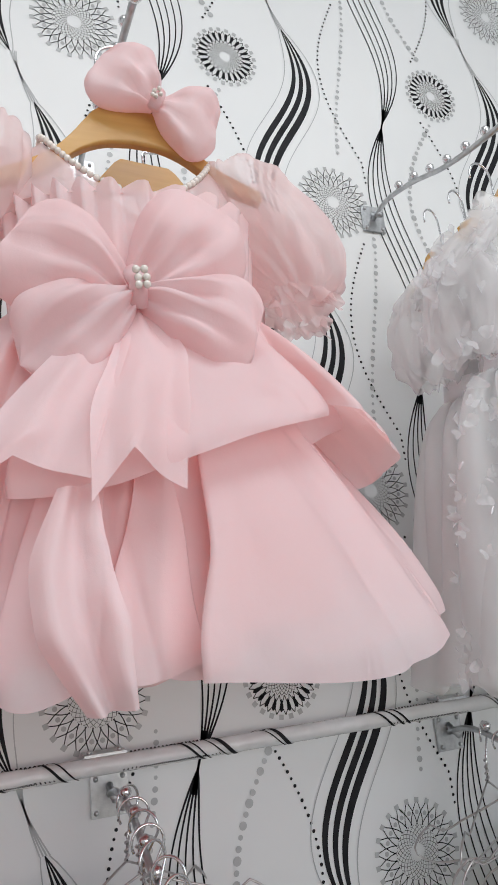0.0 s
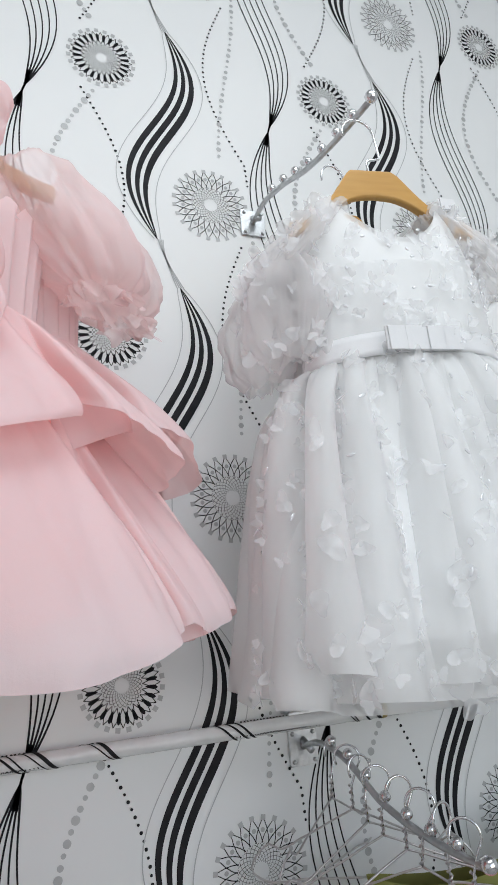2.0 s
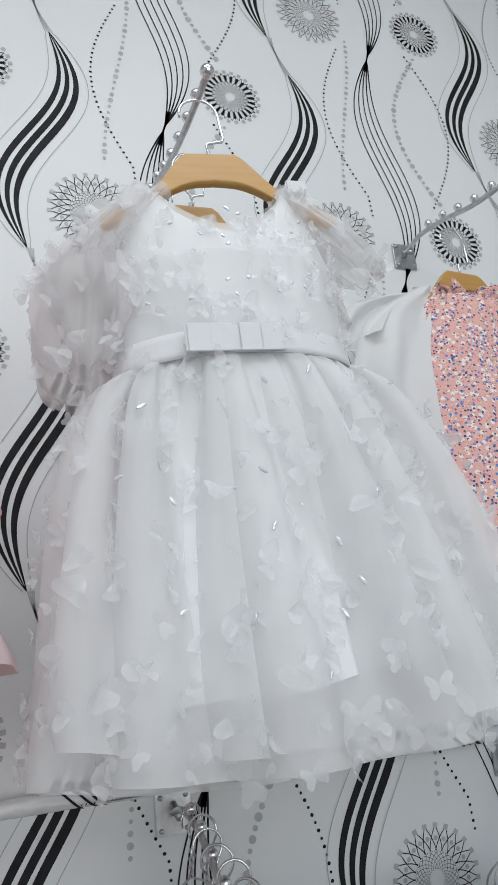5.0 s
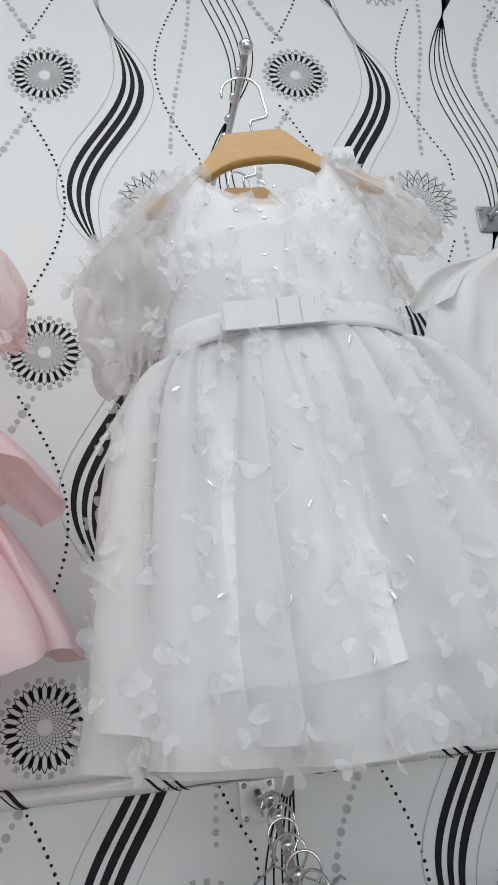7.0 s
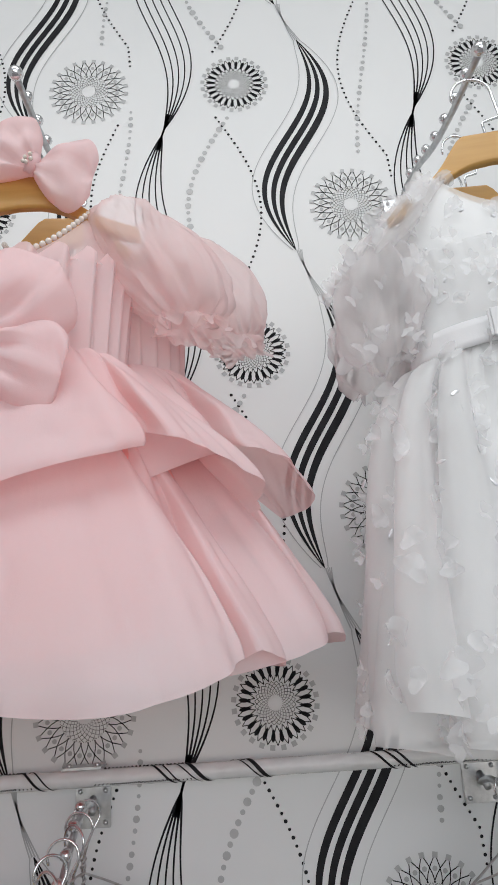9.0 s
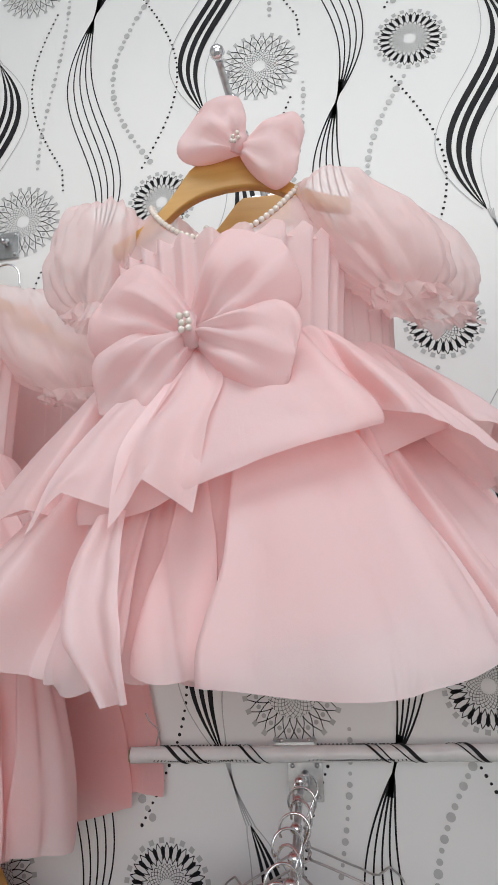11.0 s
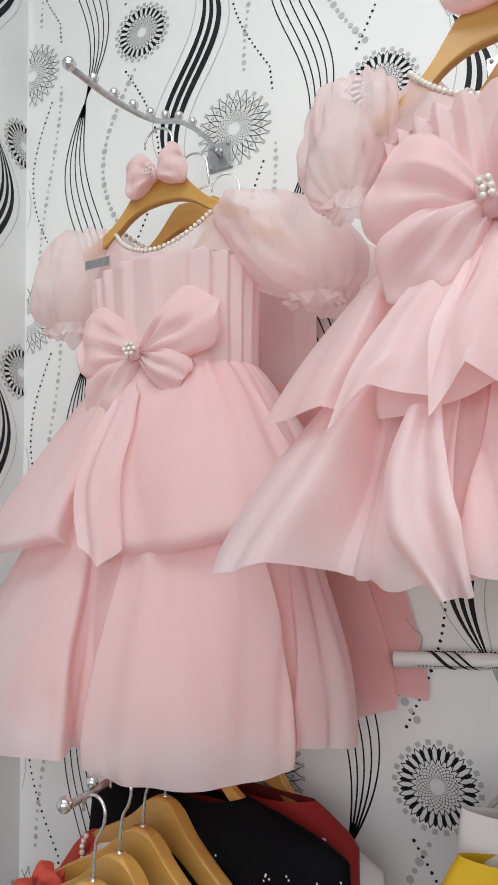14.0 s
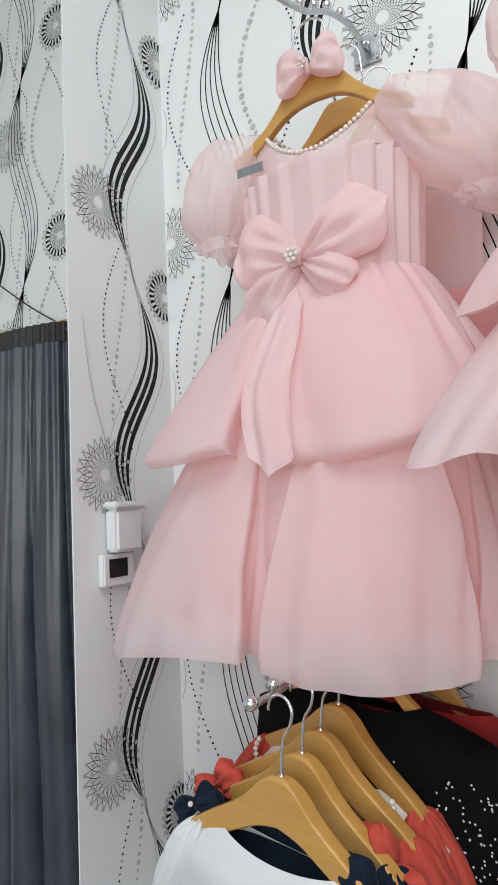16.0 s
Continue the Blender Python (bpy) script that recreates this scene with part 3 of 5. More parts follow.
# ---------------------------------------------------------------- cloth
def drape(top, hem, z0, length, cloth, nu=128, nv=28, steps=200, seed=1, bend=0.16, gravity=0.0003, bubble=0.0, bell=0.8, lumps=0.012):
    """Gathered cloth that settles round an elliptic body, by small steps of position-based dynamics: a ring of nu by nv points whose
    threads keep their lengths. top and hem: half width and half depth of the body; cloth: the length of the cloth's upper and lower edge."""
    rs = np.random.RandomState(seed)
    u, v = np.meshgrid(np.linspace(0, 2 * np.pi, nu, endpoint=False), np.linspace(0, 1, nv))

    def body(z):
        f = np.clip((z0 - z) / length, 0, 1.2) ** bell
        return top[0] + (hem[0] - top[0]) * f, top[1] + (hem[1] - top[1]) * f

    z = z0 - 0.9 * length * v
    a, b = body(z)
    start = sum(rs.uniform(0.3, 1) * np.sin(k * u + rs.uniform(0, 6.28) + 0.5 * np.sin(v * 3 + k)) for k in (3, 4, 5, 7, 9, 13))
    start = lumps * start * (0.15 + v)
    p = np.stack([(a + start) * np.cos(u), (b + start) * np.sin(u), z], -1)
    round_ = cloth[0] + (cloth[1] - cloth[0]) * v[:, 0]
    if bubble:
        round_[-1] *= bubble
        round_[-2] *= (1 + bubble) / 2
        round_[-3] *= (3 + bubble) / 4
    ru, rv = (round_ / nu)[:, None, None], length / (nv - 1)
    w = np.ones((nv, 1, 1))
    w[0] = 0
    before = p.copy()

    def pull(one, two, rest, wa, wb, k):
        d = two - one
        n = np.sqrt((d * d).sum(-1, keepdims=True)) + 1e-9
        return d * ((n - rest) / n) * k / np.maximum(wa + wb, 1e-9), n

    for _ in range(steps):
        speed = (p - before) * 0.96
        before = p.copy()
        p = p + speed
        p[1:, :, 2] -= gravity
        for _ in range(4):
            for q in (0, 1):
                c, _n = pull(p[:, q::2], np.roll(p, -1, 1)[:, q::2], ru, w, w, 1.0)
                p[:, q::2] += w * c
                p[:, 1 - q::2] -= w * (np.roll(c, 1, 1) if q else c)
            for q in (0, 1):
                m = min(len(p[q:-1:2]), len(p[q + 1::2]))
                wa, wb = w[q:-1:2][:m], w[q + 1::2][:m]
                c, _n = pull(p[q:-1:2][:m], p[q + 1::2][:m], rv, wa, wb, 1.0)
                p[q:-1:2][:m] += wa * c
                p[q + 1::2][:m] -= wb * c
                rest = np.sqrt(((ru[q:-1:2][:m] + ru[q + 1::2][:m]) / 2) ** 2 + rv**2)
                for sh in (1, -1):
                    c, _n = pull(p[q:-1:2][:m], np.roll(p, -sh, 1)[q + 1::2][:m], rest, wa, wb, 0.35)
                    p[q:-1:2][:m] += wa * c
                    p[q + 1::2][:m] -= wb * np.roll(c, sh, 1)
            for far, k in ((2, bend), (4, bend * 0.6)):
                c, n = pull(p, np.roll(p, -far, 1), far * ru, w, w, k * 0.5)
                c = np.where(n < far * ru, c, 0)
                p = p + w * c - w * np.roll(c, far, 1)
            c, _n = pull(p[:-2], p[2:], 2 * rv, w[:-2], w[2:], bend * 0.5)
            p[:-2] += w[:-2] * c
            p[2:] -= w[2:] * c
            a, b = body(p[..., 2])
            e = np.sqrt((p[..., 0] / a) ** 2 + (p[..., 1] / b) ** 2)
            k = np.where(e < 1, 1 / np.maximum(e, 1e-6), 1)
            k[0] = 1
            p[..., :2] *= k[..., None]
    return p


def flounce(parent, name, mat, *args, label="", **kw):
    ob = grid(name, drape(*args, **kw), mat, parent, label, True)
    mod = ob.modifiers.new("smooth", "SUBSURF")
    mod.levels = mod.render_levels = 1
    return ob


def soft(x):
    return x * x * (3 - 2 * x)


def panelled(parent, name, mat, top, hem, z0, length, panels, deep=0.022, lap=4.0, bell=0.8, tuck=0.006, gather=0.004, sag=0.02, lump=0.010, seed=1, label="", nv=30, per=24, square=0.0):
    """Gathered cloth that falls in broad panels, each folded over or under the next. panels: (first angle, level, lift, out) round
    the body from one angle on; level 1 lies on top and 0 beneath, lift raises its hem (two values: at its two edges), out widens it. tuck turns the hem under."""
    cols = []
    for k, (a0, level, lift, out) in enumerate(panels):
        a1 = panels[(k + 1) % len(panels)][0] + (360 if k == len(panels) - 1 else 0)
        for q in range(per):
            t = q / (per - 1)
            ease = 0.5 * t + 0.5 * (0.5 - 0.5 * math.cos(math.pi * t))
            rise = lift[0] + (lift[1] - lift[0]) * soft(ease) if isinstance(lift, tuple) else lift
            cols.append((a0, a1, ease, level, rise, out, k))
    pts = np.zeros((nv, len(cols), 3))
    for i in range(nv):
        v = i / (nv - 1)
        f, grown = v**bell, soft(min(1, v * 1.25))
        for j, (a0, a1, t, level, lift, out, k) in enumerate(cols):
            over = lap * grown * (0.4 + level)
            edge = 4.0 * grown * (noise.noise((2.2 * v + seed, k * 1.3, 0.5)) * (1 - t) + noise.noise((2.2 * v + seed, (k + 1) % len(panels) * 1.3, 0.5)) * t)
            u = radians(a0 - over + (a1 - a0 + 2 * over) * t + edge)
            hump = math.sin(math.pi * t)
            c, d = math.cos(u), math.sin(u)
            r = deep * grown * ((level - 0.5) + 0.55 * level * hump**0.7)
            r += gather * math.sin(34 * u + 2.4 * math.sin(3 * u + seed)) * math.exp(-2.6 * v) * (0.45 + 0.55 * math.sin(5 * u + seed))
            r += lump * grown * (noise.noise((2.1 * c + seed, 2.1 * d, 1.1 * v + k * 3.7)) + 0.8 * noise.noise((5 * c, 5 * d + seed, 0.7 * v + k)))
            crease = 1 - abs(noise.noise((4.2 * c + k, 4.2 * d + seed, 0.7 * v)))
            r -= 0.9 * lump * grown * crease**9
            w = max(0.0, (v - 0.88) / 0.12)
            r -= tuck * w * w
            drop = length * v * (1 - lift - 0.04 * noise.noise((1.7 * c, 1.7 * d, seed + k))) + sag * f * hump * (0.4 + 0.6 * level)
            wide = 1 + out * f
            c, d = (math.copysign(abs(e) ** (1 - square * f), e) for e in (c, d))
            pts[i, j] = ((top[0] + (hem[0] - top[0]) * f) * wide * c + r * c, (top[1] + (hem[1] - top[1]) * f) * wide * d + r * d, z0 - drop + 0.5 * tuck * w * w)
    ob = grid(name, pts, mat, parent, label, True)
    mod = ob.modifiers.new("smooth", "SUBSURF")
    mod.levels = mod.render_levels = 1
    return ob


def ripple(u, v, n, seed):
    """Soft noise around a closed form."""
    out = np.zeros_like(u)
    for i in range(u.shape[0]):
        for j in range(u.shape[1]):
            out[i, j] = noise.noise((n * math.cos(u[i, j]) + seed * 7.3, n * math.sin(u[i, j]) + seed * 3.1, v[i, j] * 1.7 + seed))
    return out


def tier(parent, name, mat, z0, z1, top, hem, folds=(), gathers=(36, 0.004), bell=0.8, curl=0.0, lift=0.0, seed=1, shift=(0, 0), label="", nu=200, nv=34, lump=0.012, dip=0.0):
    """One gathered tier of a skirt, from height z0 down to z1. top and hem are half width and half depth. folds: (count, depth, phase).
    curl turns the hem under, lift raises the hem at the sides, dip lowers it in front."""
    u, v = np.meshgrid(np.linspace(0, 2 * np.pi, nu, endpoint=False), np.linspace(0, 1, nv))
    f = v**bell
    fold = np.zeros_like(u)
    for n, depth, ph in folds:
        s = np.sin(n * u + ph + 0.35 * np.sin(2 * u + ph))
        fold += depth * np.sign(s) * np.abs(s) ** 0.8 * soft(np.clip(v * 1.15, 0, 1))
    fold += gathers[1] * np.sin(gathers[0] * u + 2.2 * np.sin(3 * u + seed) + 1.3 * np.sin(7 * u + 2 * seed)) * np.exp(-4.5 * v) * (0.6 + 0.4 * np.sin(5 * u + seed))
    fold += lump * ripple(u, v, 2.2, seed) * soft(np.clip(v * 1.4, 0, 1))
    a = top[0] + (hem[0] - top[0]) * f
    b = top[1] + (hem[1] - top[1]) * f
    under = np.clip((v - 0.86) / 0.14, 0, 1)
    a, b = a - curl * under**2, b - curl * under**2
    z = z0 + (z1 - z0) * v
    z = z + curl * 0.55 * under**2
    z = z + lift * f * np.abs(np.cos(u)) ** 2.2 - dip * f * np.clip(-np.sin(u), 0, 1) ** 1.5 + 0.35 * fold * v
    x = (a + fold) * np.cos(u) + shift[0] * f
    y = (b + fold) * np.sin(u) + shift[1] * f
    return grid(name, np.stack([x, y, z], -1), mat, parent, label, True)


def petal(parent, root, angle, length, width, puff, mat, seed=0, lean=0.0, name="loop", label="", fan=5):
    """A puffed loop of a bow. angle: degrees in the x-z plane; lean: how far the tip comes forwards."""
    n, m = 26, 40
    ca, sa = math.cos(radians(angle)), math.sin(radians(angle))
    pts = np.zeros((n, m, 3))
    for i in range(n):
        s = i / (n - 1)
        w = width * (0.10 + 0.90 * s**0.85) * math.sqrt(max(1 - s**3.2, 0.0))
        t = puff * (0.25 + 0.75 * math.sin(math.pi * min(s, 1) ** 0.8)) * math.sqrt(max(1 - s**6, 0.0))
        for j in range(m):
            q = 2 * math.pi * j / m
            c, d = (math.cos(q), math.sin(q)) if i < n - 1 else (0.0, 0.0)
            crease = 1 + 0.30 * (1 - s) ** 0.8 * math.sin(fan * c * 2.2 + seed) + 0.30 * noise.noise((c * 1.6 + seed, s * 2.2, d))
            across = w * c * (1 + 0.10 * noise.noise((s * 2.5, seed * 2.0, c)))
            out = -t * d * crease - lean * s * s + 0.012 * noise.noise((s * 3, c * 1.5 + seed, 4.0))
            along = length * s * (1 + 0.04 * math.cos(c * 2.4 + seed) * s)
            pts[i, j] = (root[0] + along * ca - across * sa, root[1] + out, root[2] + along * sa + across * ca)
    return grid(name, pts, mat, parent, label, True)


def tail(parent, line, widths, mat, wave=0.012, twist=0.0, notch=0.0, seed=0, name="tail", label="", folds=1.5):
    """A hanging ribbon end: a strip along a line, curved across, with a notched tip."""
    c = spline(line, 26)
    n, m = len(c), 15
    w = np.interp(np.linspace(0, 1, n), np.linspace(0, 1, len(widths)), widths)
    pts = np.zeros((n, m, 3))
    for i in range(n):
        s = i / (n - 1)
        tw = radians(twist * s)
        for j in range(m):
            e = 2 * j / (m - 1) - 1
            cut = notch * (1 - abs(e)) * soft(max(0, (s - 0.7) / 0.3))
            side = w[i] * e
            out = -wave * math.cos(e * folds * math.pi + seed) * (0.3 + 0.7 * s) + 0.006 * noise.noise((e * 2, s * 4, seed * 5.0))
            pts[i, j] = (c[i, 0] + side * math.cos(tw), c[i, 1] + out + side * math.sin(tw), c[i, 2] + cut)
    return grid(name, pts, mat, parent, label)


def puff_sleeve(parent, side, centre, radii, mat, seed=0, label="", cuff=True, sag=0.0, ruffle=None, tilt=0.0, crush=1.0):
    """A puffed sheer sleeve drooping outwards from the armhole, gathered at its lower edge into a small frill."""
    n, m = 34, 84
    pts = np.zeros((n, m, 3))
    ct, st = math.cos(radians(tilt)), math.sin(radians(tilt))

    def place(dx, dy, dz):
        return (centre[0] + side * (side * dx * ct - dz * st) , centre[1] + dy, centre[2] + side * dx * st * 0.35 * -1 + dz * ct)

    for i in range(n):
        s = i / (n - 1)
        lat = (-1.30 if cuff else -1.5) + (2.55 if cuff else 2.7) * s
        for j in range(m):
            a = 2 * math.pi * j / m
            r = max(math.cos(lat), 0.0) ** 0.7
            ca, sa = math.cos(a), math.sin(a)
            big = noise.noise((ca * 1.5, sa * 1.5, s * 2.1 + seed * 3.1))
            fold = abs(noise.noise((ca * 2.6 + seed, sa * 2.6, s * 1.7)))
            fine = abs(noise.noise((ca * 6.5, sa * 6.5 + seed, s * 4.5)))
            gather = (1 if cuff else 0.25) * math.sin(15 * a + 2.2 * math.sin(3 * a + seed)) * (0.06 * s**4 + 0.04 * (1 - s) ** 4)
            k = 1 + 0.26 * big - crush * (0.34 * fold + 0.16 * fine - 0.12) + gather
            pts[i, j] = place(radii[0] * r * k * ca + side * sag * s * 0.4, radii[1] * r * k * sa, -radii[2] * math.sin(lat) * (1 + 0.5 * (k - 1)))
    grid("sleeve", pts, mat, parent, label, True)
    if cuff:
        at = place(side * sag * 0.4, 0, -radii[2] * 0.90)
        frill(parent, at, (radii[0] * 0.40, radii[1] * 0.42), 0.022, ruffle or mat, seed, "cuff_frill", (side * (0.3 + st), 0, -1), 9)


def frill(parent, at, radii, depth, mat, seed=0, name="frill", way=(0, 0, -1), waves=15, label=""):
    n, m = 7, 150
    pts = np.zeros((n, m, 3))
    wv = Vector(way).normalized()
    for i in range(n):
        s = i / (n - 1)
        for j in range(m):
            a = 2 * math.pi * j / m
            k = 1 + 0.2 * s + (0.03 + 0.10 * s) * math.sin(waves * a + 2.6 * math.sin(3 * a + seed) + 1.7 * math.sin(5 * a)) + 0.5 * s * noise.noise((3.4 * math.cos(a), 3.4 * math.sin(a), seed + 1.6 * s))
            pts[i, j] = (at[0] + radii[0] * k * math.cos(a) + wv.x * depth * s, at[1] + radii[1] * k * math.sin(a) + wv.y * depth * s, at[2] + wv.z * depth * s + 0.022 * s * noise.noise((2.8 * math.cos(a), 2.8 * math.sin(a), seed + 7.0)))
    return grid(name, pts, mat, parent, label, True)


PEARL_ME = ball_mesh("pearl", 0.0042, PEARL, 10, 7)
PEARL_BIG = ball_mesh("pearl", 0.0041, PEARL, 12, 8)
PEARL_TINY = ball_mesh("pearl", 0.003, PEARL, 8, 6)


def pearl_string(parent, line, step=0.0088):
    p = spline(line, 200)
    t = np.r_[0, np.cumsum(np.linalg.norm(np.diff(p, axis=0), axis=1))]
    for s in np.arange(0, t[-1], step):
        put("pearl", PEARL_ME, tuple(np.interp(s, t, p[:, k]) for k in range(3)), parent)


def pearl_knot(parent, at, rows=3, cols=2):
    for i in range(rows):
        for j in range(cols):
            put("pearl", PEARL_BIG, (at[0] + (j - (cols - 1) / 2) * 0.0084 + 0.0012 * (i % 2), at[1] + 0.001 * (i % 2), at[2] + (i - (rows - 1) / 2) * 0.0082), parent)


def pleated_bodice(parent, z0, z1, top, low, mat, pleats=22, deep=0.010, points=0.018, seed=0, front=True):
    """A bodice of upright pleats whose tops stand up as points."""
    nu, nv = 264, 16
    u, v = np.meshgrid(np.linspace(0, 2 * np.pi, nu, endpoint=False), np.linspace(0, 1, nv))
    saw = (u * pleats / (2 * np.pi) + 0.3 * np.sin(3 * u + seed)) % 1
    ridge = np.where(saw < 0.75, saw / 0.75, (1 - saw) / 0.25)
    a = top[0] + (low[0] - top[0]) * v
    b = top[1] + (low[1] - top[1]) * v
    k = deep * (ridge - 0.5) * (1 - 0.55 * v) + 0.006 * (1 - v) ** 2
    x, y = (a + k) * np.cos(u), (b + k) * np.sin(u)
    tooth = points * (1 - np.abs(2 * saw - 1)) * (1 - v) ** 2 * (0.6 + 0.4 * np.sin(2.3 * u + seed))
    z = z0 + (z1 - z0) * v + tooth - 0.02 * (1 - v) * np.abs(np.cos(u)) ** 3
    return grid("bodice", np.stack([x, y, z], -1), mat, parent, "finely pleated bodice", True)


def hair_bow(m, size=1.0, label="small pink organza hair bow with pearls, clipped on the hanger"):
    ob = thing("hair_bow", m, label, "hair bow", "hair bows")
    for k, (ang, ln, wd) in enumerate(((158, 0.084, 0.090), (8, 0.084, 0.088))):
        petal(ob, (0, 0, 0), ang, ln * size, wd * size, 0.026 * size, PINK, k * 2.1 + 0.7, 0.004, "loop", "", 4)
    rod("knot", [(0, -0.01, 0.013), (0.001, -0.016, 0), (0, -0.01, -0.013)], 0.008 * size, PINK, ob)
    for k in range(5):
        put("pearl", PEARL_TINY, (-0.006 + 0.004 * (k % 3), -0.024, -0.006 + 0.0065 * (k // 2)), ob)
    return ob


def yoke(parent, mat, z_side=-0.075, z_neck=-0.10, a=0.10, b=0.055, wide=0.155, depth=0.08, z_low=-0.13, label="sheer yoke"):
    """The see-through ring of cloth between neckline and bodice."""
    nu, nv = 96, 8
    u, v = np.meshgrid(np.linspace(0, 2 * np.pi, nu, endpoint=False), np.linspace(0, 1, nv))
    x = (a + (wide - a) * v) * np.cos(u)
    y = (b + (depth - b) * v) * np.sin(u)
    top = z_side + (z_neck - z_side) * np.abs(np.sin(u)) ** 1.6 * np.where(np.sin(u) < 0, 1, 0.55)
    z = top + (z_low - top) * v**1.4
    return grid("yoke", np.stack([x, y, z], -1), mat, parent, label, True)


def neckline(a=0.10, b=0.055, z_side=-0.072, z_neck=-0.10):
    out = []
    for k in range(41):
        u = 2 * math.pi * k / 40
        out.append((a * math.cos(u), b * math.sin(u), z_side + (z_neck - z_side) * abs(math.sin(u)) ** 1.6 * (1 if math.sin(u) < 0 else 0.55) + 0.004))
    return out


# ---------------------------------------------------------------- the dresses
def pink_bow_dress(m, label, seed=0, bow=True):
    """Short pink dress: pleated bodice, one flounce over a full skirt, a very large bow in front."""
    d = thing("girls_dress", m, label, "dress", "hanging dresses")
    yoke(d, PINK_SHEER, -0.062, -0.155, 0.105, 0.060, 0.150, 0.078, -0.165)
    pearl_string(d, neckline(0.105, 0.060, -0.058, -0.155))
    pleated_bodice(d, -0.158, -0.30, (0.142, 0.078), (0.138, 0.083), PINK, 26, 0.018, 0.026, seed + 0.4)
    for side in (-1, 1):
        puff_sleeve(d, side, (side * 0.176, 0.0, -0.125 if side < 0 else -0.145), (0.070, 0.066, 0.078) if side < 0 else (0.088, 0.074, 0.094), PINK_SHEER, seed + side, "sheer puffed sleeve", True, 0.02, PINK_SHEER, 6 if side < 0 else 22, 0.8)
    k = int(seed * 10)
    tier(d, "underskirt", PINK_LINING, -0.29, -0.640, (0.135, 0.078), (0.245, 0.120), ((5, 0.006, 1.0),), seed=seed + 5, lift=0.03, label="deeper pink lining")
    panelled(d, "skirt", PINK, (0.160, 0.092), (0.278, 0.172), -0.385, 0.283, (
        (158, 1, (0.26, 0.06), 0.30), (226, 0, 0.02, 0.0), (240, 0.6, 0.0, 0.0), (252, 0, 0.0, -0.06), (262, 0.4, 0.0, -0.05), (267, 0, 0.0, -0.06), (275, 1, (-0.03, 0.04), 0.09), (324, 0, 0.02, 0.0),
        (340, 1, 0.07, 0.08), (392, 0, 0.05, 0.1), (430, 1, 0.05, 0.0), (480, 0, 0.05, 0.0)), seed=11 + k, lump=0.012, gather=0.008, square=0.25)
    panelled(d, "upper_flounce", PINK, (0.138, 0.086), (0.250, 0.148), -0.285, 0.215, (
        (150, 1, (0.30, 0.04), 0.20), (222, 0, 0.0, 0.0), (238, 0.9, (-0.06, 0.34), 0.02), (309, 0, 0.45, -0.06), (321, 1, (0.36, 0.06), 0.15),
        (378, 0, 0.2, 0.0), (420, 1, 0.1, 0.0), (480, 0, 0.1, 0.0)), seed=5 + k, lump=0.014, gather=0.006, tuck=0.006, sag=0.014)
    if bow:
        b = new("bow")
        b.parent = d
        b.location = (-0.026, -0.088, -0.296)
        b.rotation_euler = (0, radians(-7), 0)
        b["label"] = "very large organza bow with a cluster of pearls"
        for k, (ang, ln, wd, pf) in enumerate(((36, 0.145, 0.104, 0.042), (-30, 0.133, 0.090, 0.044), (144, 0.138, 0.106, 0.042), (210, 0.136, 0.092, 0.044))):
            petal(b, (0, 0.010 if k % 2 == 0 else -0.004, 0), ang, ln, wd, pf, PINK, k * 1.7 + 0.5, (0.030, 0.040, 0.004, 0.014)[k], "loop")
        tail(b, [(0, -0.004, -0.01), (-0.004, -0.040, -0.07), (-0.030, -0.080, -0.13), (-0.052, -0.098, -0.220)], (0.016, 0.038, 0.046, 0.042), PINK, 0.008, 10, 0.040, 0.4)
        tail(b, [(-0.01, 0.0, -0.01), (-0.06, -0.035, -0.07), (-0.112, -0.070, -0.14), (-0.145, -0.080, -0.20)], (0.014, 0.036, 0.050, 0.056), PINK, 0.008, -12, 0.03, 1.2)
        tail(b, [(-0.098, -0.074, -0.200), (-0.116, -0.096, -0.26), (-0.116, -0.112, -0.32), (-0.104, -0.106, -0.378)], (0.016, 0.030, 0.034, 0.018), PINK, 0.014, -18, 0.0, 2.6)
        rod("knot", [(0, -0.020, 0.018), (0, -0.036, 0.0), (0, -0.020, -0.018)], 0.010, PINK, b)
        pearl_knot(b, (0, -0.048, 0), 3, 2)
    return d


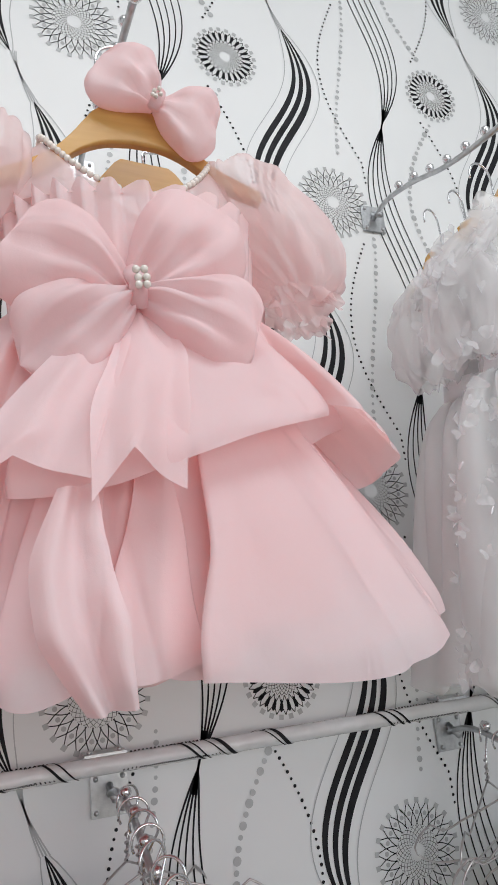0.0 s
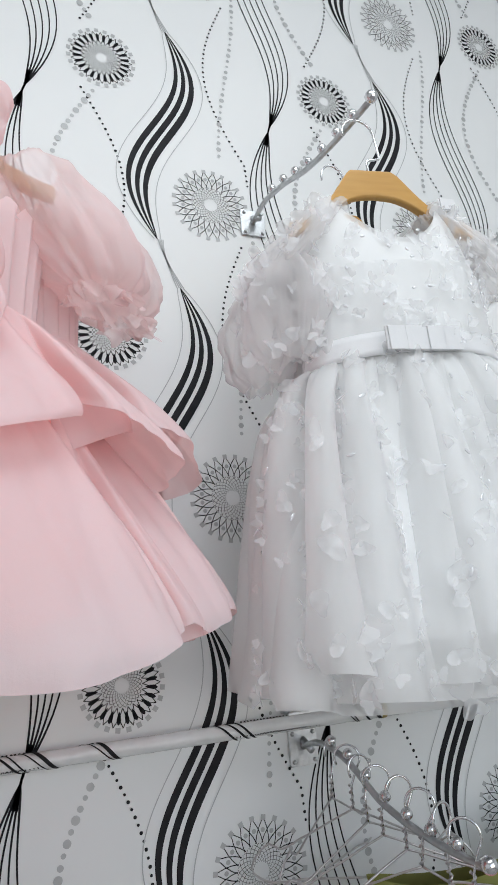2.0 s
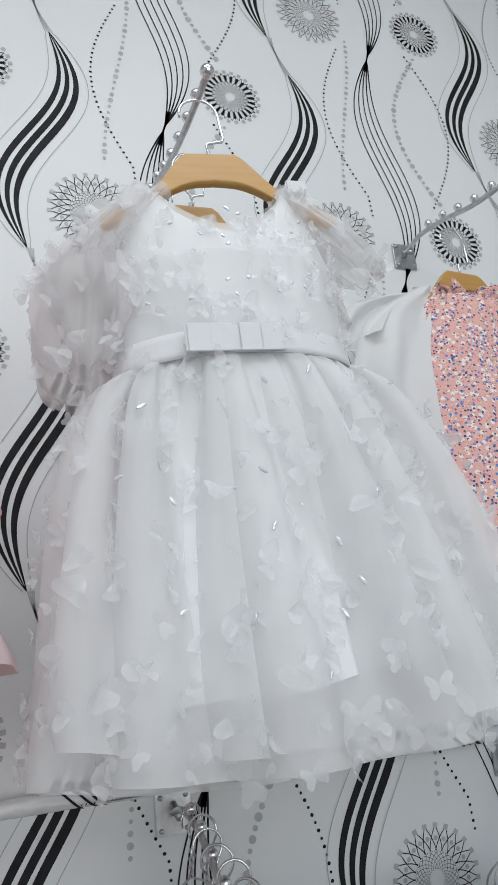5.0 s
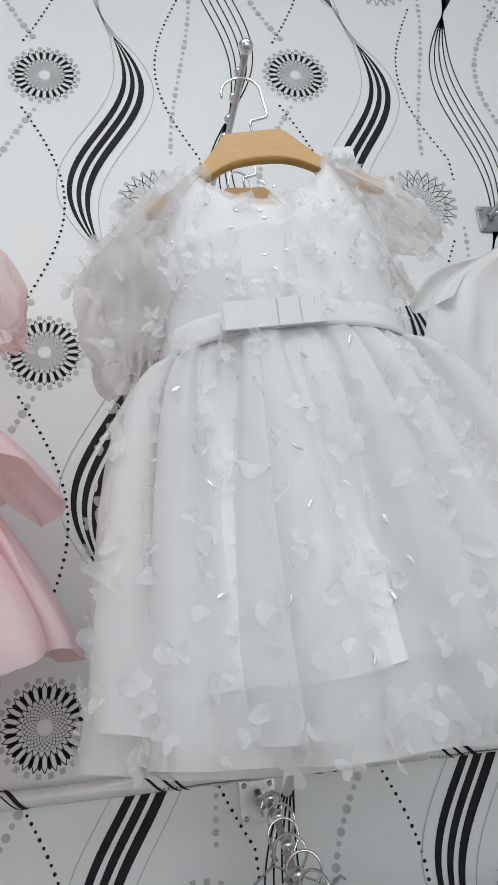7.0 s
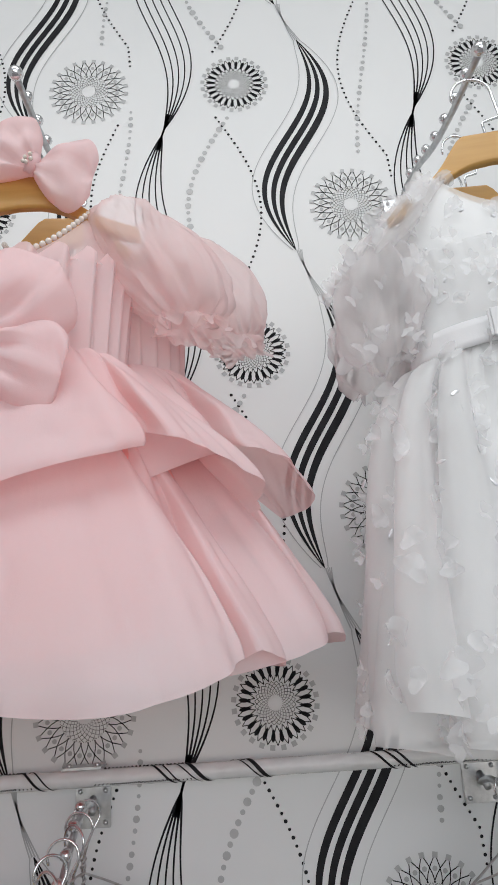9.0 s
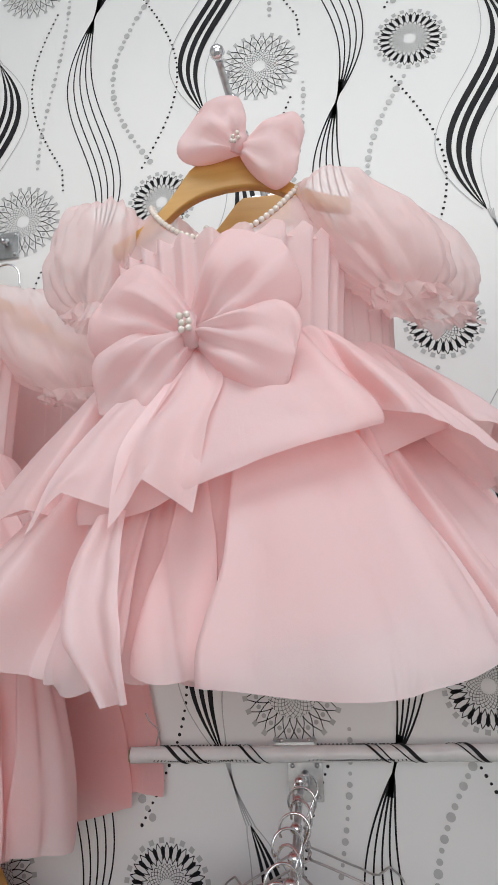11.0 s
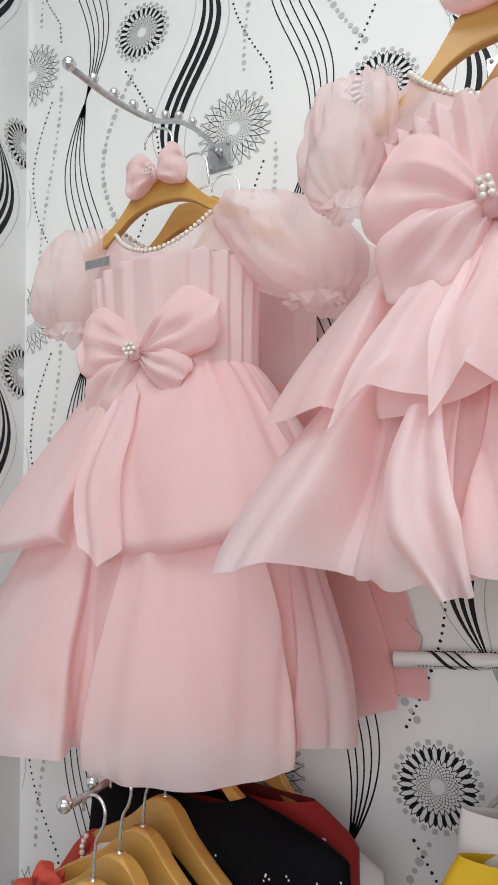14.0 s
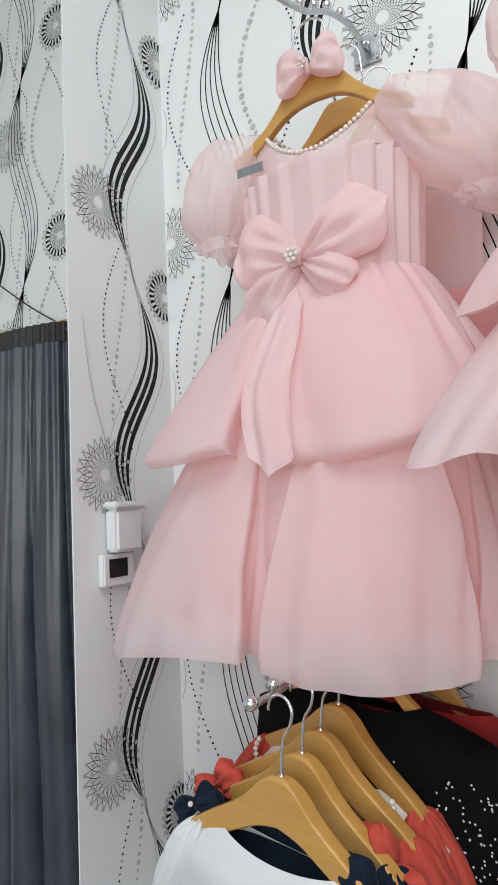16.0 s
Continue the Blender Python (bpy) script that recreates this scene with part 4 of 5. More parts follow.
def pink_tier_dress(m, label, seed=0, bow=True, cloth=PINK):
    """Longer pink dress: sheer yoke with pearls, pleated bodice, two bubble tiers, a bow at the waist."""
    d = thing("girls_dress", m, label, "dress", "hanging dresses")
    yoke(d, PINK_SHEER, -0.065, -0.150, 0.110, 0.058, 0.155, 0.080, -0.172)
    pearl_string(d, neckline(0.110, 0.058, -0.062, -0.150))
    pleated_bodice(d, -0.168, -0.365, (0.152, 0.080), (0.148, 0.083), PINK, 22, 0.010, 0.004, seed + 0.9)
    for side in (-1, 1):
        puff_sleeve(d, side, (side * (0.195 if side < 0 else 0.205), 0.0, -0.145 if side < 0 else -0.168), (0.080 if side < 0 else 0.120, 0.080, 0.088 if side < 0 else 0.105), PINK_SHEER, seed + side * 2, "sheer puffed sleeve", True, 0.03, PINK_SHEER, 10 if side < 0 else 24, 0.5)
    k = int(seed * 10)
    tier(d, "underskirt", PINK_LINING, -0.36, -0.912, (0.14, 0.082), (0.295, 0.105), ((5, 0.006, 1.0),), seed=seed + 5, label="deeper pink lining")
    panelled(d, "lower_tier", cloth, (0.225, 0.108), (0.322, 0.142), -0.575, 0.360, (
        (165, 1, (0.0, 0.0), 0.20), (258, 0, 0.02, 0.0), (272, 1, -0.02, 0.03), (322, 0, 0.03, 0.0), (336, 0.7, 0.05, 0.0), (372, 0, 0.06, 0.0),
        (400, 1, 0.04, 0.0), (460, 0, 0.04, 0.0), (500, 0.8, 0.04, 0.0)), seed=21 + k, lump=0.014, gather=0.009, bell=0.6, sag=0.012, deep=0.028)
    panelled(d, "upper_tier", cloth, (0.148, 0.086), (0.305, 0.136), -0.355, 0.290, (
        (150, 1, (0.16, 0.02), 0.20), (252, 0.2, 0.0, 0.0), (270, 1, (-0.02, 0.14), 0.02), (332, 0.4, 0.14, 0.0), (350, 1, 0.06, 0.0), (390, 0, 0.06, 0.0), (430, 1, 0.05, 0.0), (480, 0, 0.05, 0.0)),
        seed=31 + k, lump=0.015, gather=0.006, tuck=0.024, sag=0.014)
    for o in d.children:
        if o.name.split(".")[0] in ("upper_tier", "lower_tier", "underskirt"):
            for vert in o.data.vertices:
                vert.co.x += 0.108 * (vert.co.z + 0.355)
    if bow:
        b = new("bow")
        b.parent = d
        b.location = (-0.012, -0.086, -0.332)
        b["label"] = "organza waist bow with a round pearl cluster"
        for k, (ang, ln, wd, pf) in enumerate(((24, 0.150, 0.088, 0.028), (158, 0.126, 0.094, 0.028), (-34, 0.100, 0.056, 0.024), (222, 0.130, 0.066, 0.026))):
            petal(b, (0, 0.006 - 0.006 * (k // 2), 0), ang, ln, wd, pf, PINK, k * 1.7 + 0.5, 0.006, "loop")
        tail(b, [(0.0, 0.004, 0), (-0.03, -0.004, -0.04), (-0.055, -0.01, -0.075), (-0.068, -0.010, -0.10)], (0.014, 0.036, 0.040, 0.014), PINK, 0.004, -8, 0.0, 0.4)
        tail(b, [(0.0, 0.004, 0), (0.014, -0.006, -0.05), (0.022, -0.012, -0.09), (0.012, -0.014, -0.125)], (0.014, 0.036, 0.042, 0.006), PINK, 0.006, 8, 0.0, 1.4)
        tail(b, [(-0.005, 0.004, -0.02), (-0.022, -0.04, -0.12), (-0.036, -0.068, -0.22), (-0.026, -0.075, -0.30)], (0.012, 0.030, 0.040, 0.036), PINK, 0.008, 10, -0.03, 0.2)
        rod("knot", [(0, -0.016, 0.013), (0, -0.022, 0.0), (0, -0.016, -0.013)], 0.009, PINK, b)
        for k in range(7):
            r = 0.0 if k == 0 else 0.0088
            put("pearl", PEARL_BIG, (r * math.cos(k * 1.047), -0.033, r * math.sin(k * 1.047)), b)
        tag = block((0.05, 0.001, 0.016), 0, (-0.11, -0.066, -0.150))
        part("size_label", tag, STEEL, d, "small grey woven label")
    return d


def butterfly_mesh(scale, fold):
    pts, faces = [], []
    wing = [(0.0, 0.004), (0.010, 0.016), (0.022, 0.020), (0.026, 0.012), (0.020, 0.001), (0.024, -0.008), (0.018, -0.017), (0.008, -0.012), (0.0, -0.006)]
    wing = [tuple(p[:2]) for p in spline([(x, z, 0.0) for x, z in wing], 22)]
    for side in (-1, 1):
        base = len(pts)
        for x, z in wing:
            pts.append((side * x * scale * math.cos(fold), -abs(x) * scale * math.sin(fold), z * scale))
        faces.append(tuple(range(base, base + len(wing))) if side > 0 else tuple(range(base, base + len(wing)))[::-1])
    me = bpy.data.meshes.new("butterfly")
    me.from_pydata(pts, [], faces)
    me.materials.append(WING_CLOTH)
    return me


BUTTERFLIES = [butterfly_mesh(s, f) for s, f in ((0.62, 0.3), (0.50, 0.5), (0.86, 0.25), (0.42, 0.6))]
SEQUIN_ME = ball_mesh("sequin", 0.003, SEQUIN, 8, 5)


def gauze_scraps(parent, verts, columns, count, size, rnd, front=0.03):
    """Folded gauze petals sewn all over a layer, too many to count, in one mesh."""
    pts, faces = [], []
    rows = len(verts) // columns
    for _ in range(count):
        row, col = rnd.randrange(2, rows - 1), rnd.randrange(columns)
        at, side = verts[row * columns + col].co, verts[row * columns + (col + 1) % columns].co
        if at.y > front:
            continue
        turn = math.degrees(math.atan2(side.y - at.y, side.x - at.x))
        m4 = pose(at.x * 1.01, at.y * 1.02 - 0.002, at.z, rnd.uniform(-16, 16), rnd.uniform(-180, 180), turn)
        w, h, lift = size * rnd.uniform(0.7, 1.4), size * rnd.uniform(0.6, 1.0), size * rnd.uniform(0.15, 0.55)
        base = len(pts)
        lobes, spin = rnd.choice((2, 3)), rnd.uniform(0, 6.28)
        for q in range(16):
            a = 2 * math.pi * q / 16
            r = 0.42 + 0.10 * math.cos(lobes * a + spin)
            pts.append(m4 @ Vector((r * math.cos(a) * w, -lift * abs(math.cos(a)) - 0.2 * lift * math.sin(2 * a), r * math.sin(a) * h)))
        pts.append(m4 @ Vector((0, 0, 0)))
        faces.extend((base + q, base + (q + 1) % 16, base + 16) for q in range(16))
    mesh_object("gauze_petals", pts, faces, WING_CLOTH, parent, "scattered white gauze petals")["kind"] = "stuff"


def white_dress(m, label, seed=0, trimmed=True):
    """White tulle dress with butterflies: satin lining, see-through overskirt, ribbon sash."""
    d = thing("girls_dress", m, label, "dress", "hanging dresses")
    rnd = random.Random(seed + 40)
    tier(d, "bodice", WHITE, -0.198, -0.340, (0.1365, 0.0745), (0.140, 0.080), (), (20, 0.0), 1.0, 0, 0.0, seed, nv=16, lump=0.003)
    tier(d, "bodice_tulle", TULLE, -0.200, -0.345, (0.150, 0.083), (0.148, 0.088), ((9, 0.003, 0.3),), (30, 0.002), 1.0, 0, 0.0, seed + 1, nv=16, lump=0.004)
    yoke(d, WHITE, -0.055, -0.158, 0.100, 0.058, 0.137, 0.075, -0.205, "satin neckline")
    yoke(d, TULLE, -0.046, -0.152, 0.102, 0.062, 0.150, 0.083, -0.204, "gathered tulle neckline")
    puff_sleeve(d, -1, (-0.148, 0, -0.146), (0.068, 0.056, 0.084), TULLE_SOFT, seed - 1, "short tulle sleeve", False, 0.0, None, 42, 1.3)
    puff_sleeve(d, -1, (-0.172, -0.004, -0.240), (0.064, 0.055, 0.084), TULLE_SOFT, seed + 4, "lower tulle puff", False, 0.01, None, 4, 1.5)
    puff_sleeve(d, 1, (0.150, 0, -0.135), (0.064, 0.048, 0.076), TULLE_SOFT, seed + 1, "short tulle sleeve", False, 0.0, None, 40, 1.3)
    k = int(seed)
    panelled(d, "lining", WHITE, (0.140, 0.080), (0.208, 0.110), -0.335, 0.372, (
        (176, 1, 0.02, 0.0), (272, 0, 0.06, 0.0), (280, 0.5, 0.05, 0.02), (350, 0, 0.06, 0.0), (380, 1, 0.05, 0.0), (450, 0, 0.05, 0.0)),
        0.018, seed=2 + k, label="white satin lining", tuck=0.0, sag=0.010, lump=0.010, gather=0.004)
    flounce(d, "middle_skirt", TULLE, (0.144, 0.083), (0.236, 0.118), -0.335, 0.40, (1.42, 1.72), seed=51 + k, label="see-through tulle underlayer", lumps=0.007)
    flounce(d, "overskirt", TULLE, (0.148, 0.086), (0.243, 0.126), -0.335, 0.412, (1.38, 1.78), seed=43 + k, label="see-through tulle overskirt", nv=32, lumps=0.007)
    nu = 100
    u = np.linspace(0, 2 * np.pi, nu, endpoint=False)
    sash = np.stack([np.stack([(0.150 + 0.001 * k) * np.cos(u), (0.091 + 0.001 * k) * np.sin(u), np.full(nu, -0.308 - 0.034 * k / 4)], -1) for k in range(5)])
    grid("sash", sash, SATIN, d, "white satin ribbon sash", True, 0.001)
    if trimmed:
        part("sash_bow", block((0.116, 0.003, 0.032), 0.0006, (-0.022, -0.0965, -0.325)), SATIN, d, "flat pleated ribbon bow")
        for x in (-0.064, -0.038, -0.004, 0.020):
            part("sash_fold", block((0.026, 0.002, 0.034), 0.0005, (x, -0.0995, -0.325)), SATIN, d)
        for o in d.children:
            if o.name.split(".")[0] in ("overskirt", "middle_skirt", "lining"):
                for vert in o.data.vertices:
                    vert.co.x += 0.07 * (-0.335 - vert.co.z)
        over = [o for o in d.children if o.name.startswith("overskirt")][0].data.vertices
        taken = []
        for k in range(2600):
            row, col = (rnd.randrange(27, 32) if k % 9 == 0 else rnd.randrange(2, 31)), rnd.randrange(128)
            at, side = over[row * 128 + col].co, over[row * 128 + (col + 1) % 128].co
            gap = 0.026 if row > 28 else 0.034
            if at.y > 0.04 or any((at - p).length < gap for p in taken) or len(taken) > 290:
                continue
            taken.append(at.copy())
            turn = math.degrees(math.atan2(side.y - at.y, side.x - at.x))
            m4 = pose(at.x * 1.02, at.y * 1.03 - 0.002, at.z, rnd.uniform(-14, 14), rnd.uniform(-70, 70), turn)
            if k % 3 == 2 and row < 29:
                put("sequin", SEQUIN_ME, None, d, m4 @ Matrix.Diagonal((2.2, 0.5, 0.8, 1)))
            else:
                put("butterfly", BUTTERFLIES[rnd.choice((0, 1, 1, 2)) if row > 28 else rnd.choice((2, 0, 1, 1, 3, 3, 3))], None, d, m4)
        for k in range(84):
            a, v = rnd.uniform(math.pi * 1.05, math.pi * 1.95), rnd.random()
            m4 = pose(0.150 * math.cos(a), 0.092 * math.sin(a) - 0.002, -0.15 - 0.14 * v, rnd.uniform(-12, 12), rnd.uniform(-60, 60), math.degrees(a) + 90)
            put("butterfly" if k % 2 else "sequin", BUTTERFLIES[3] if k % 2 else SEQUIN_ME, None, d, m4 @ (Matrix.Identity(4) if k % 2 else Matrix.Diagonal((1.2, 0.5, 0.7, 1))))
        for sleeve in [o.data.vertices for o in d.children if o.name.startswith("sleeve")]:
            for k in range(16):
                at = sleeve[rnd.randrange(84 * 3, len(sleeve) - 84 * 2)].co
                if at.y < 0.0:
                    put("butterfly", BUTTERFLIES[rnd.choice((1, 3))], None, d, pose(at.x, at.y - 0.003, at.z, rnd.uniform(-20, 20), rnd.uniform(-70, 70), rnd.uniform(-30, 30)))
        gauze_scraps(d, over, 128, 220, 0.026, rnd)
        gauze_scraps(d, [o for o in d.children if o.name.startswith("middle_skirt")][0].data.vertices, 128, 260, 0.030, rnd)
        gauze_scraps(d, [o for o in d.children if o.name.startswith("bodice_tulle")][0].data.vertices, 200, 110, 0.024, rnd)
        gauze_scraps(d, [o for o in d.children if o.get("label") == "gathered tulle neckline"][0].data.vertices, 96, 60, 0.022, rnd)
        for sleeve in [o.data.vertices for o in d.children if o.name.startswith("sleeve")]:
            gauze_scraps(d, sleeve, 84, 46, 0.030, rnd, 0.06)
        part("shoulder_tab", block((0.030, 0.005, 0.022), 0.002, (0.112, -0.034, -0.072)), SATIN, d, "folded white ribbon tab")
    return d


P1 = pose(0.300, -0.405, 2.108, 0, -4, 0)
wooden_hanger(P1, "varnished wooden hanger carrying the pink bow dress")
pink_bow_dress(pose(0.300, -0.390, 2.116, 0, -0.5, 0), "pale pink organza girl's dress with a very large bow and pearls", 0)
hair_bow(pose(0.330, -0.424, 2.108, 0, 22, 0), 1.0)
P1B = pose(0.345, -0.300, 2.115, 0, -3, 8)
wooden_hanger(P1B, "varnished wooden hanger carrying the second pink bow dress")
pink_bow_dress(P1B @ pose(0.01, 0, 0.012), "second pink organza girl's dress hanging behind the first", 1.7, False)
W2 = pose(0.950, -0.405, 2.142, 0, -5, -4)
wooden_hanger(W2, "varnished wooden hanger carrying the white dress")
white_dress(pose(0.945, -0.405, 2.142, 0, -2.5, -4), "white tulle girl's dress with butterflies and a ribbon sash", 0)
W2B = pose(0.950, -0.310, 2.125, 0, -2, 0)
wooden_hanger(W2B @ Matrix.Diagonal((0.80, 1, 1, 1)), "varnished wooden hanger carrying the second white dress")
white_dress(W2B, "second white tulle girl's dress hanging behind the first", 3, False)
for y, z in ((-0.225, 2.128), (-0.150, 2.135)):
    wooden_hanger(pose(0.965, y, z, 0, -3, 12) @ Matrix.Diagonal((0.72, 1, 1, 1)), "varnished wooden hanger further back on the display arm")
P0 = pose(-0.262, -0.235, 2.128, 0, -1, 0)
wooden_hanger(P0, "varnished wooden hanger carrying the tiered pink dress")
pink_tier_dress(pose(-0.258, -0.212, 2.128, 0, 0, 0), "long tiered pink organza girl's dress with pearls and waist bow", 0.6)
hair_bow(pose(-0.262, -0.252, 2.124, 0, -10, 0), 0.72)
wooden_hanger(pose(-0.238, -0.150, 2.120, 0, -2, 4), "varnished wooden hanger further back on the display arm")
P0B = pose(-0.235, -0.062, 2.118, 0, -2, 8) @ Matrix.Diagonal((1.08, 0.15, 0.97, 1))
wooden_hanger(pose(-0.215, -0.062, 2.118, 0, -2, 8), "varnished wooden hanger carrying the second tiered pink dress")
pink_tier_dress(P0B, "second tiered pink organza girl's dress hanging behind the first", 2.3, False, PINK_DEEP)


def floral_dress(m):
    d = thing("floral_dress", m, "pink cotton dress printed with small blue flowers", "dress", "hanging dresses")
    tier(d, "body", FLORAL, -0.062, -0.56, (0.084, 0.036), (0.255, 0.085), ((6, 0.010, 0.4),), (30, 0.003), 0.55, 0, -0.03, 3, nv=30)
    frill(d, (0, 0, -0.060), (0.074, 0.036), 0.012, FLORAL, 2, "collar", (0, 0, 1), 18)
    for k in range(3):
        put("button", PEARL_BIG, (-0.082 - 0.006 * k, -0.030 - 0.004 * k, -0.075 - 0.05 * k), d)
    return d


def white_jacket(m):
    d = thing("white_jacket", m, "plain white cotton girl's jacket hanging open over the floral dress", "jacket", "hanging dresses")
    for side in (-1, 1):
        tail(d, [(side * 0.09, -0.01, -0.045), (side * 0.17, -0.02, -0.12), (side * 0.215, -0.025, -0.24), (side * 0.23, -0.03, -0.38)], (0.020, 0.062, 0.070, 0.075), COTTON, 0.014, side * 20, 0.0, 0.5, "front_panel")
        tail(d, [(side * 0.10, 0.03, -0.04), (side * 0.22, 0.02, -0.09), (side * 0.285, 0.01, -0.16)], (0.03, 0.05, 0.062), COTTON, 0.02, side * 30, 0.0, 1.0, "sleeve")
    tail(d, [(0, 0.05, -0.05), (0, 0.055, -0.2), (0, 0.06, -0.42)], (0.12, 0.18, 0.22), COTTON, 0.01, 0, 0, 0, "back_panel")
    return d


W3 = pose(1.482, -0.230, 2.112, 0, 0, 6)
wooden_hanger(W3, "varnished wooden hanger carrying the floral dress")
floral_dress(W3)
white_jacket(W3)


# ---------------------------------------------------------------- the lower row
def blouse(name, m, label, mat, width=0.2, length=0.30, trim=None, sleeves=True, seed=0, category="blouse", neck=0.105):
    """A short garment on a hanger, with shoulders that follow it."""
    d = thing(name, m, label, category, "lower row garments")
    nu, nv = 80, 22
    u, v = np.meshgrid(np.linspace(0, 2 * np.pi, nu, endpoint=False), np.linspace(0, 1, nv))
    grow = np.clip(v / 0.18, 0, 1)
    a = neck + (width - neck) * grow**0.8 + 0.03 * v
    b = 0.024 + 0.024 * grow + 0.012 * v
    dip = 0.014 * np.abs(np.sin(u)) ** 2 * (1 - grow)
    z = -0.085 - 0.045 * grow - dip - (length - 0.045) * np.clip((v - 0.18) / 0.82, 0, 1)
    k = 0.006 * np.sin(9 * u + seed) * v
    body = grid("body", np.stack([(a + k) * np.cos(u), (b + k) * np.sin(u), z], -1), mat, d, "", True)
    if sleeves:
        for side in (-1, 1):
            puff_sleeve(d, side, (side * (width - 0.004), 0, -0.172), (0.046, 0.040, 0.085), trim or mat, seed + side, "", False, 0.0, None, 24, 0.7)
    return d


for k, (dy, mat, trim, name, label) in enumerate((
        (0.0, COTTON, COTTON, "white_blouse", "white cotton girl's blouse with a plain round neck"),
        (0.055, NAVY, NAVY, "navy_dress", "dark navy girl's dress with pearl buttons at the shoulder"),
        (0.11, RED, RED, "red_dress", "coral red girl's dress with ruffled shoulders"),
        (0.17, CREAM, RED, "print_dress", "pale printed girl's dress with coral red puffed sleeves"))):
    m = pose(-0.266 - 0.002 * k, -0.432 + 1.08 * dy, (1.081, 1.090, 1.102, 1.121)[k], 0, (3, 4, 5, 6)[k], (-10, -12, -9, -14)[k])
    wooden_hanger(m, "pale varnished wooden hanger with a rounded top on the lower arm", rounded=True)
    g = blouse(name, m, label, mat, 0.185, 0.34, trim, True, k, "dress" if k else "blouse")
    for side in (-1, 1):
        if k in (1, 2):
            bow = new("shoulder_bow")
            bow.parent = g
            bow.location = (side * 0.150, -0.050, -0.108)
            bow.rotation_euler = (0, radians(side * 38), 0)
            bow["label"] = "folded fabric bow on the shoulder"
            for q, ang in enumerate((8, 172, -52 if k == 2 else -20)):
                petal(bow, (0, 0, 0), ang, 0.052, 0.040, 0.018, mat, k + q * 1.9, 0.004, "loop", "", 4)
            for q in range(2 if k == 1 else 0):
                put("pearl_button", PEARL_BIG, (0.012 - 0.024 * q, -0.022, 0.010 - 0.02 * q), bow)
        if k == 3:
            for q in range(9):
                put("pearl_button", PEARL_ME, (side * (0.128 + 0.004 * math.sin(q)), -0.040 - 0.002 * q, -0.082 - 0.0075 * q), g)

BLK = pose(-0.222, -0.200, 1.212, 0, 4, -10)
wooden_hanger(BLK @ pose(-0.040, 0, 0) @ Matrix.Diagonal((0.85, 1, 1, 1)), "varnished wooden hanger carrying the black dress")
bd = blouse("black_dress", BLK, "black cotton dress with small white polka dots", BLACK, 0.235, 0.42, None, False, 2, "dress", 0.075)
rnd = random.Random(8)
DOT = ball_mesh("polka_dot", 0.0016, COTTON, 8, 5)
for k in range(210):
    a, v = (rnd.uniform(math.pi * 1.3, 2 * math.pi), rnd.uniform(0.2, 0.8)) if k % 6 == 0 else (rnd.uniform(math.pi * 1.66, math.pi * 1.93), rnd.uniform(0.22, 0.62))
    put("polka_dot", DOT, None, bd, Matrix.Translation(((0.237 + 0.03 * v) * math.cos(a), (0.049 + 0.012 * v) * math.sin(a) - 0.001, -0.135 - 0.355 * (v - 0.18) / 0.82)) @ Matrix.Diagonal((1, 0.3, 1, 1)))
RDB = pose(-0.178, -0.130, 1.204, 0, 7, -10)
rb = blouse("red_jacket", RDB, "dark red jacket with a white stripe on its sleeve", DARK_RED, 0.190, 0.4, None, False, 4, "jacket", 0.12)
for side in (-1, 1):
    rod("sleeve_stripe", [(side * (0.162 - 0.004 * k), -0.046, -0.112 - 0.016 * k) for k in range(5)], 0.0035, COTTON, rb, "white stripe")
WHT = pose(-0.205, -0.085, 1.160, 0, 5, -10)
wooden_hanger(WHT, "varnished wooden hanger carrying the white shirt")
blouse("white_shirt", WHT, "white cotton shirt hanging behind the red jacket", COTTON, 0.235, 0.4, None, False, 6, "shirt", 0.07)

# bare wire hangers on the lower arms
rnd = random.Random(5)
for ax, count in ((0.326, 9), (0.942, 8), (1.562, 6)):
    for k in range(count):
        y = -0.09 - 0.33 * k / (count - 1)
        wire_hanger(pose(ax + rnd.uniform(-0.004, 0.004), y, 1.245 + 0.17 * (y + 0.06) + 0.004, rnd.uniform(-4, 4), rnd.uniform(-5, 5), rnd.uniform(-48, 38)))


def hung_top(name, m, label, mat, width, length, seed=0):
    return blouse(name, m, label, mat, width, length, None, False, seed, "garment")


for name, at, label, mat, width, turn in (
        ("green_top", (0.995, -0.28, 1.205), "olive green cotton top on a wire hanger", OLIVE, 0.095, -18),
        ("rose_top", (1.030, -0.330, 1.200), "rose red printed top on a wire hanger", ROSE, 0.095, -12),
        ("sage_top", (1.385, -0.22, 1.205), "sage green cotton top on a wire hanger", SAGE, 0.165, -8),
        ("leaf_dress", (1.405, -0.30, 1.192), "dark green leaf-print dress on a wire hanger", FOREST, 0.16, -10),
        ("pale_top", (0.262, -0.235, 1.245), "white cotton top on a wire hanger", COTTON, 0.11, 20),
        ("yellow_top", (0.262, -0.290, 1.215), "bright yellow top with a dark mark on a wire hanger", YELLOW, 0.13, 24),
        ("white_blouse", (0.275, -0.350, 1.150), "white cotton top on a wire hanger", COTTON, 0.12, 22)):
    hung_top(name, pose(*at, 0, 0, turn), label, mat, width, 0.34, at[0] * 9)


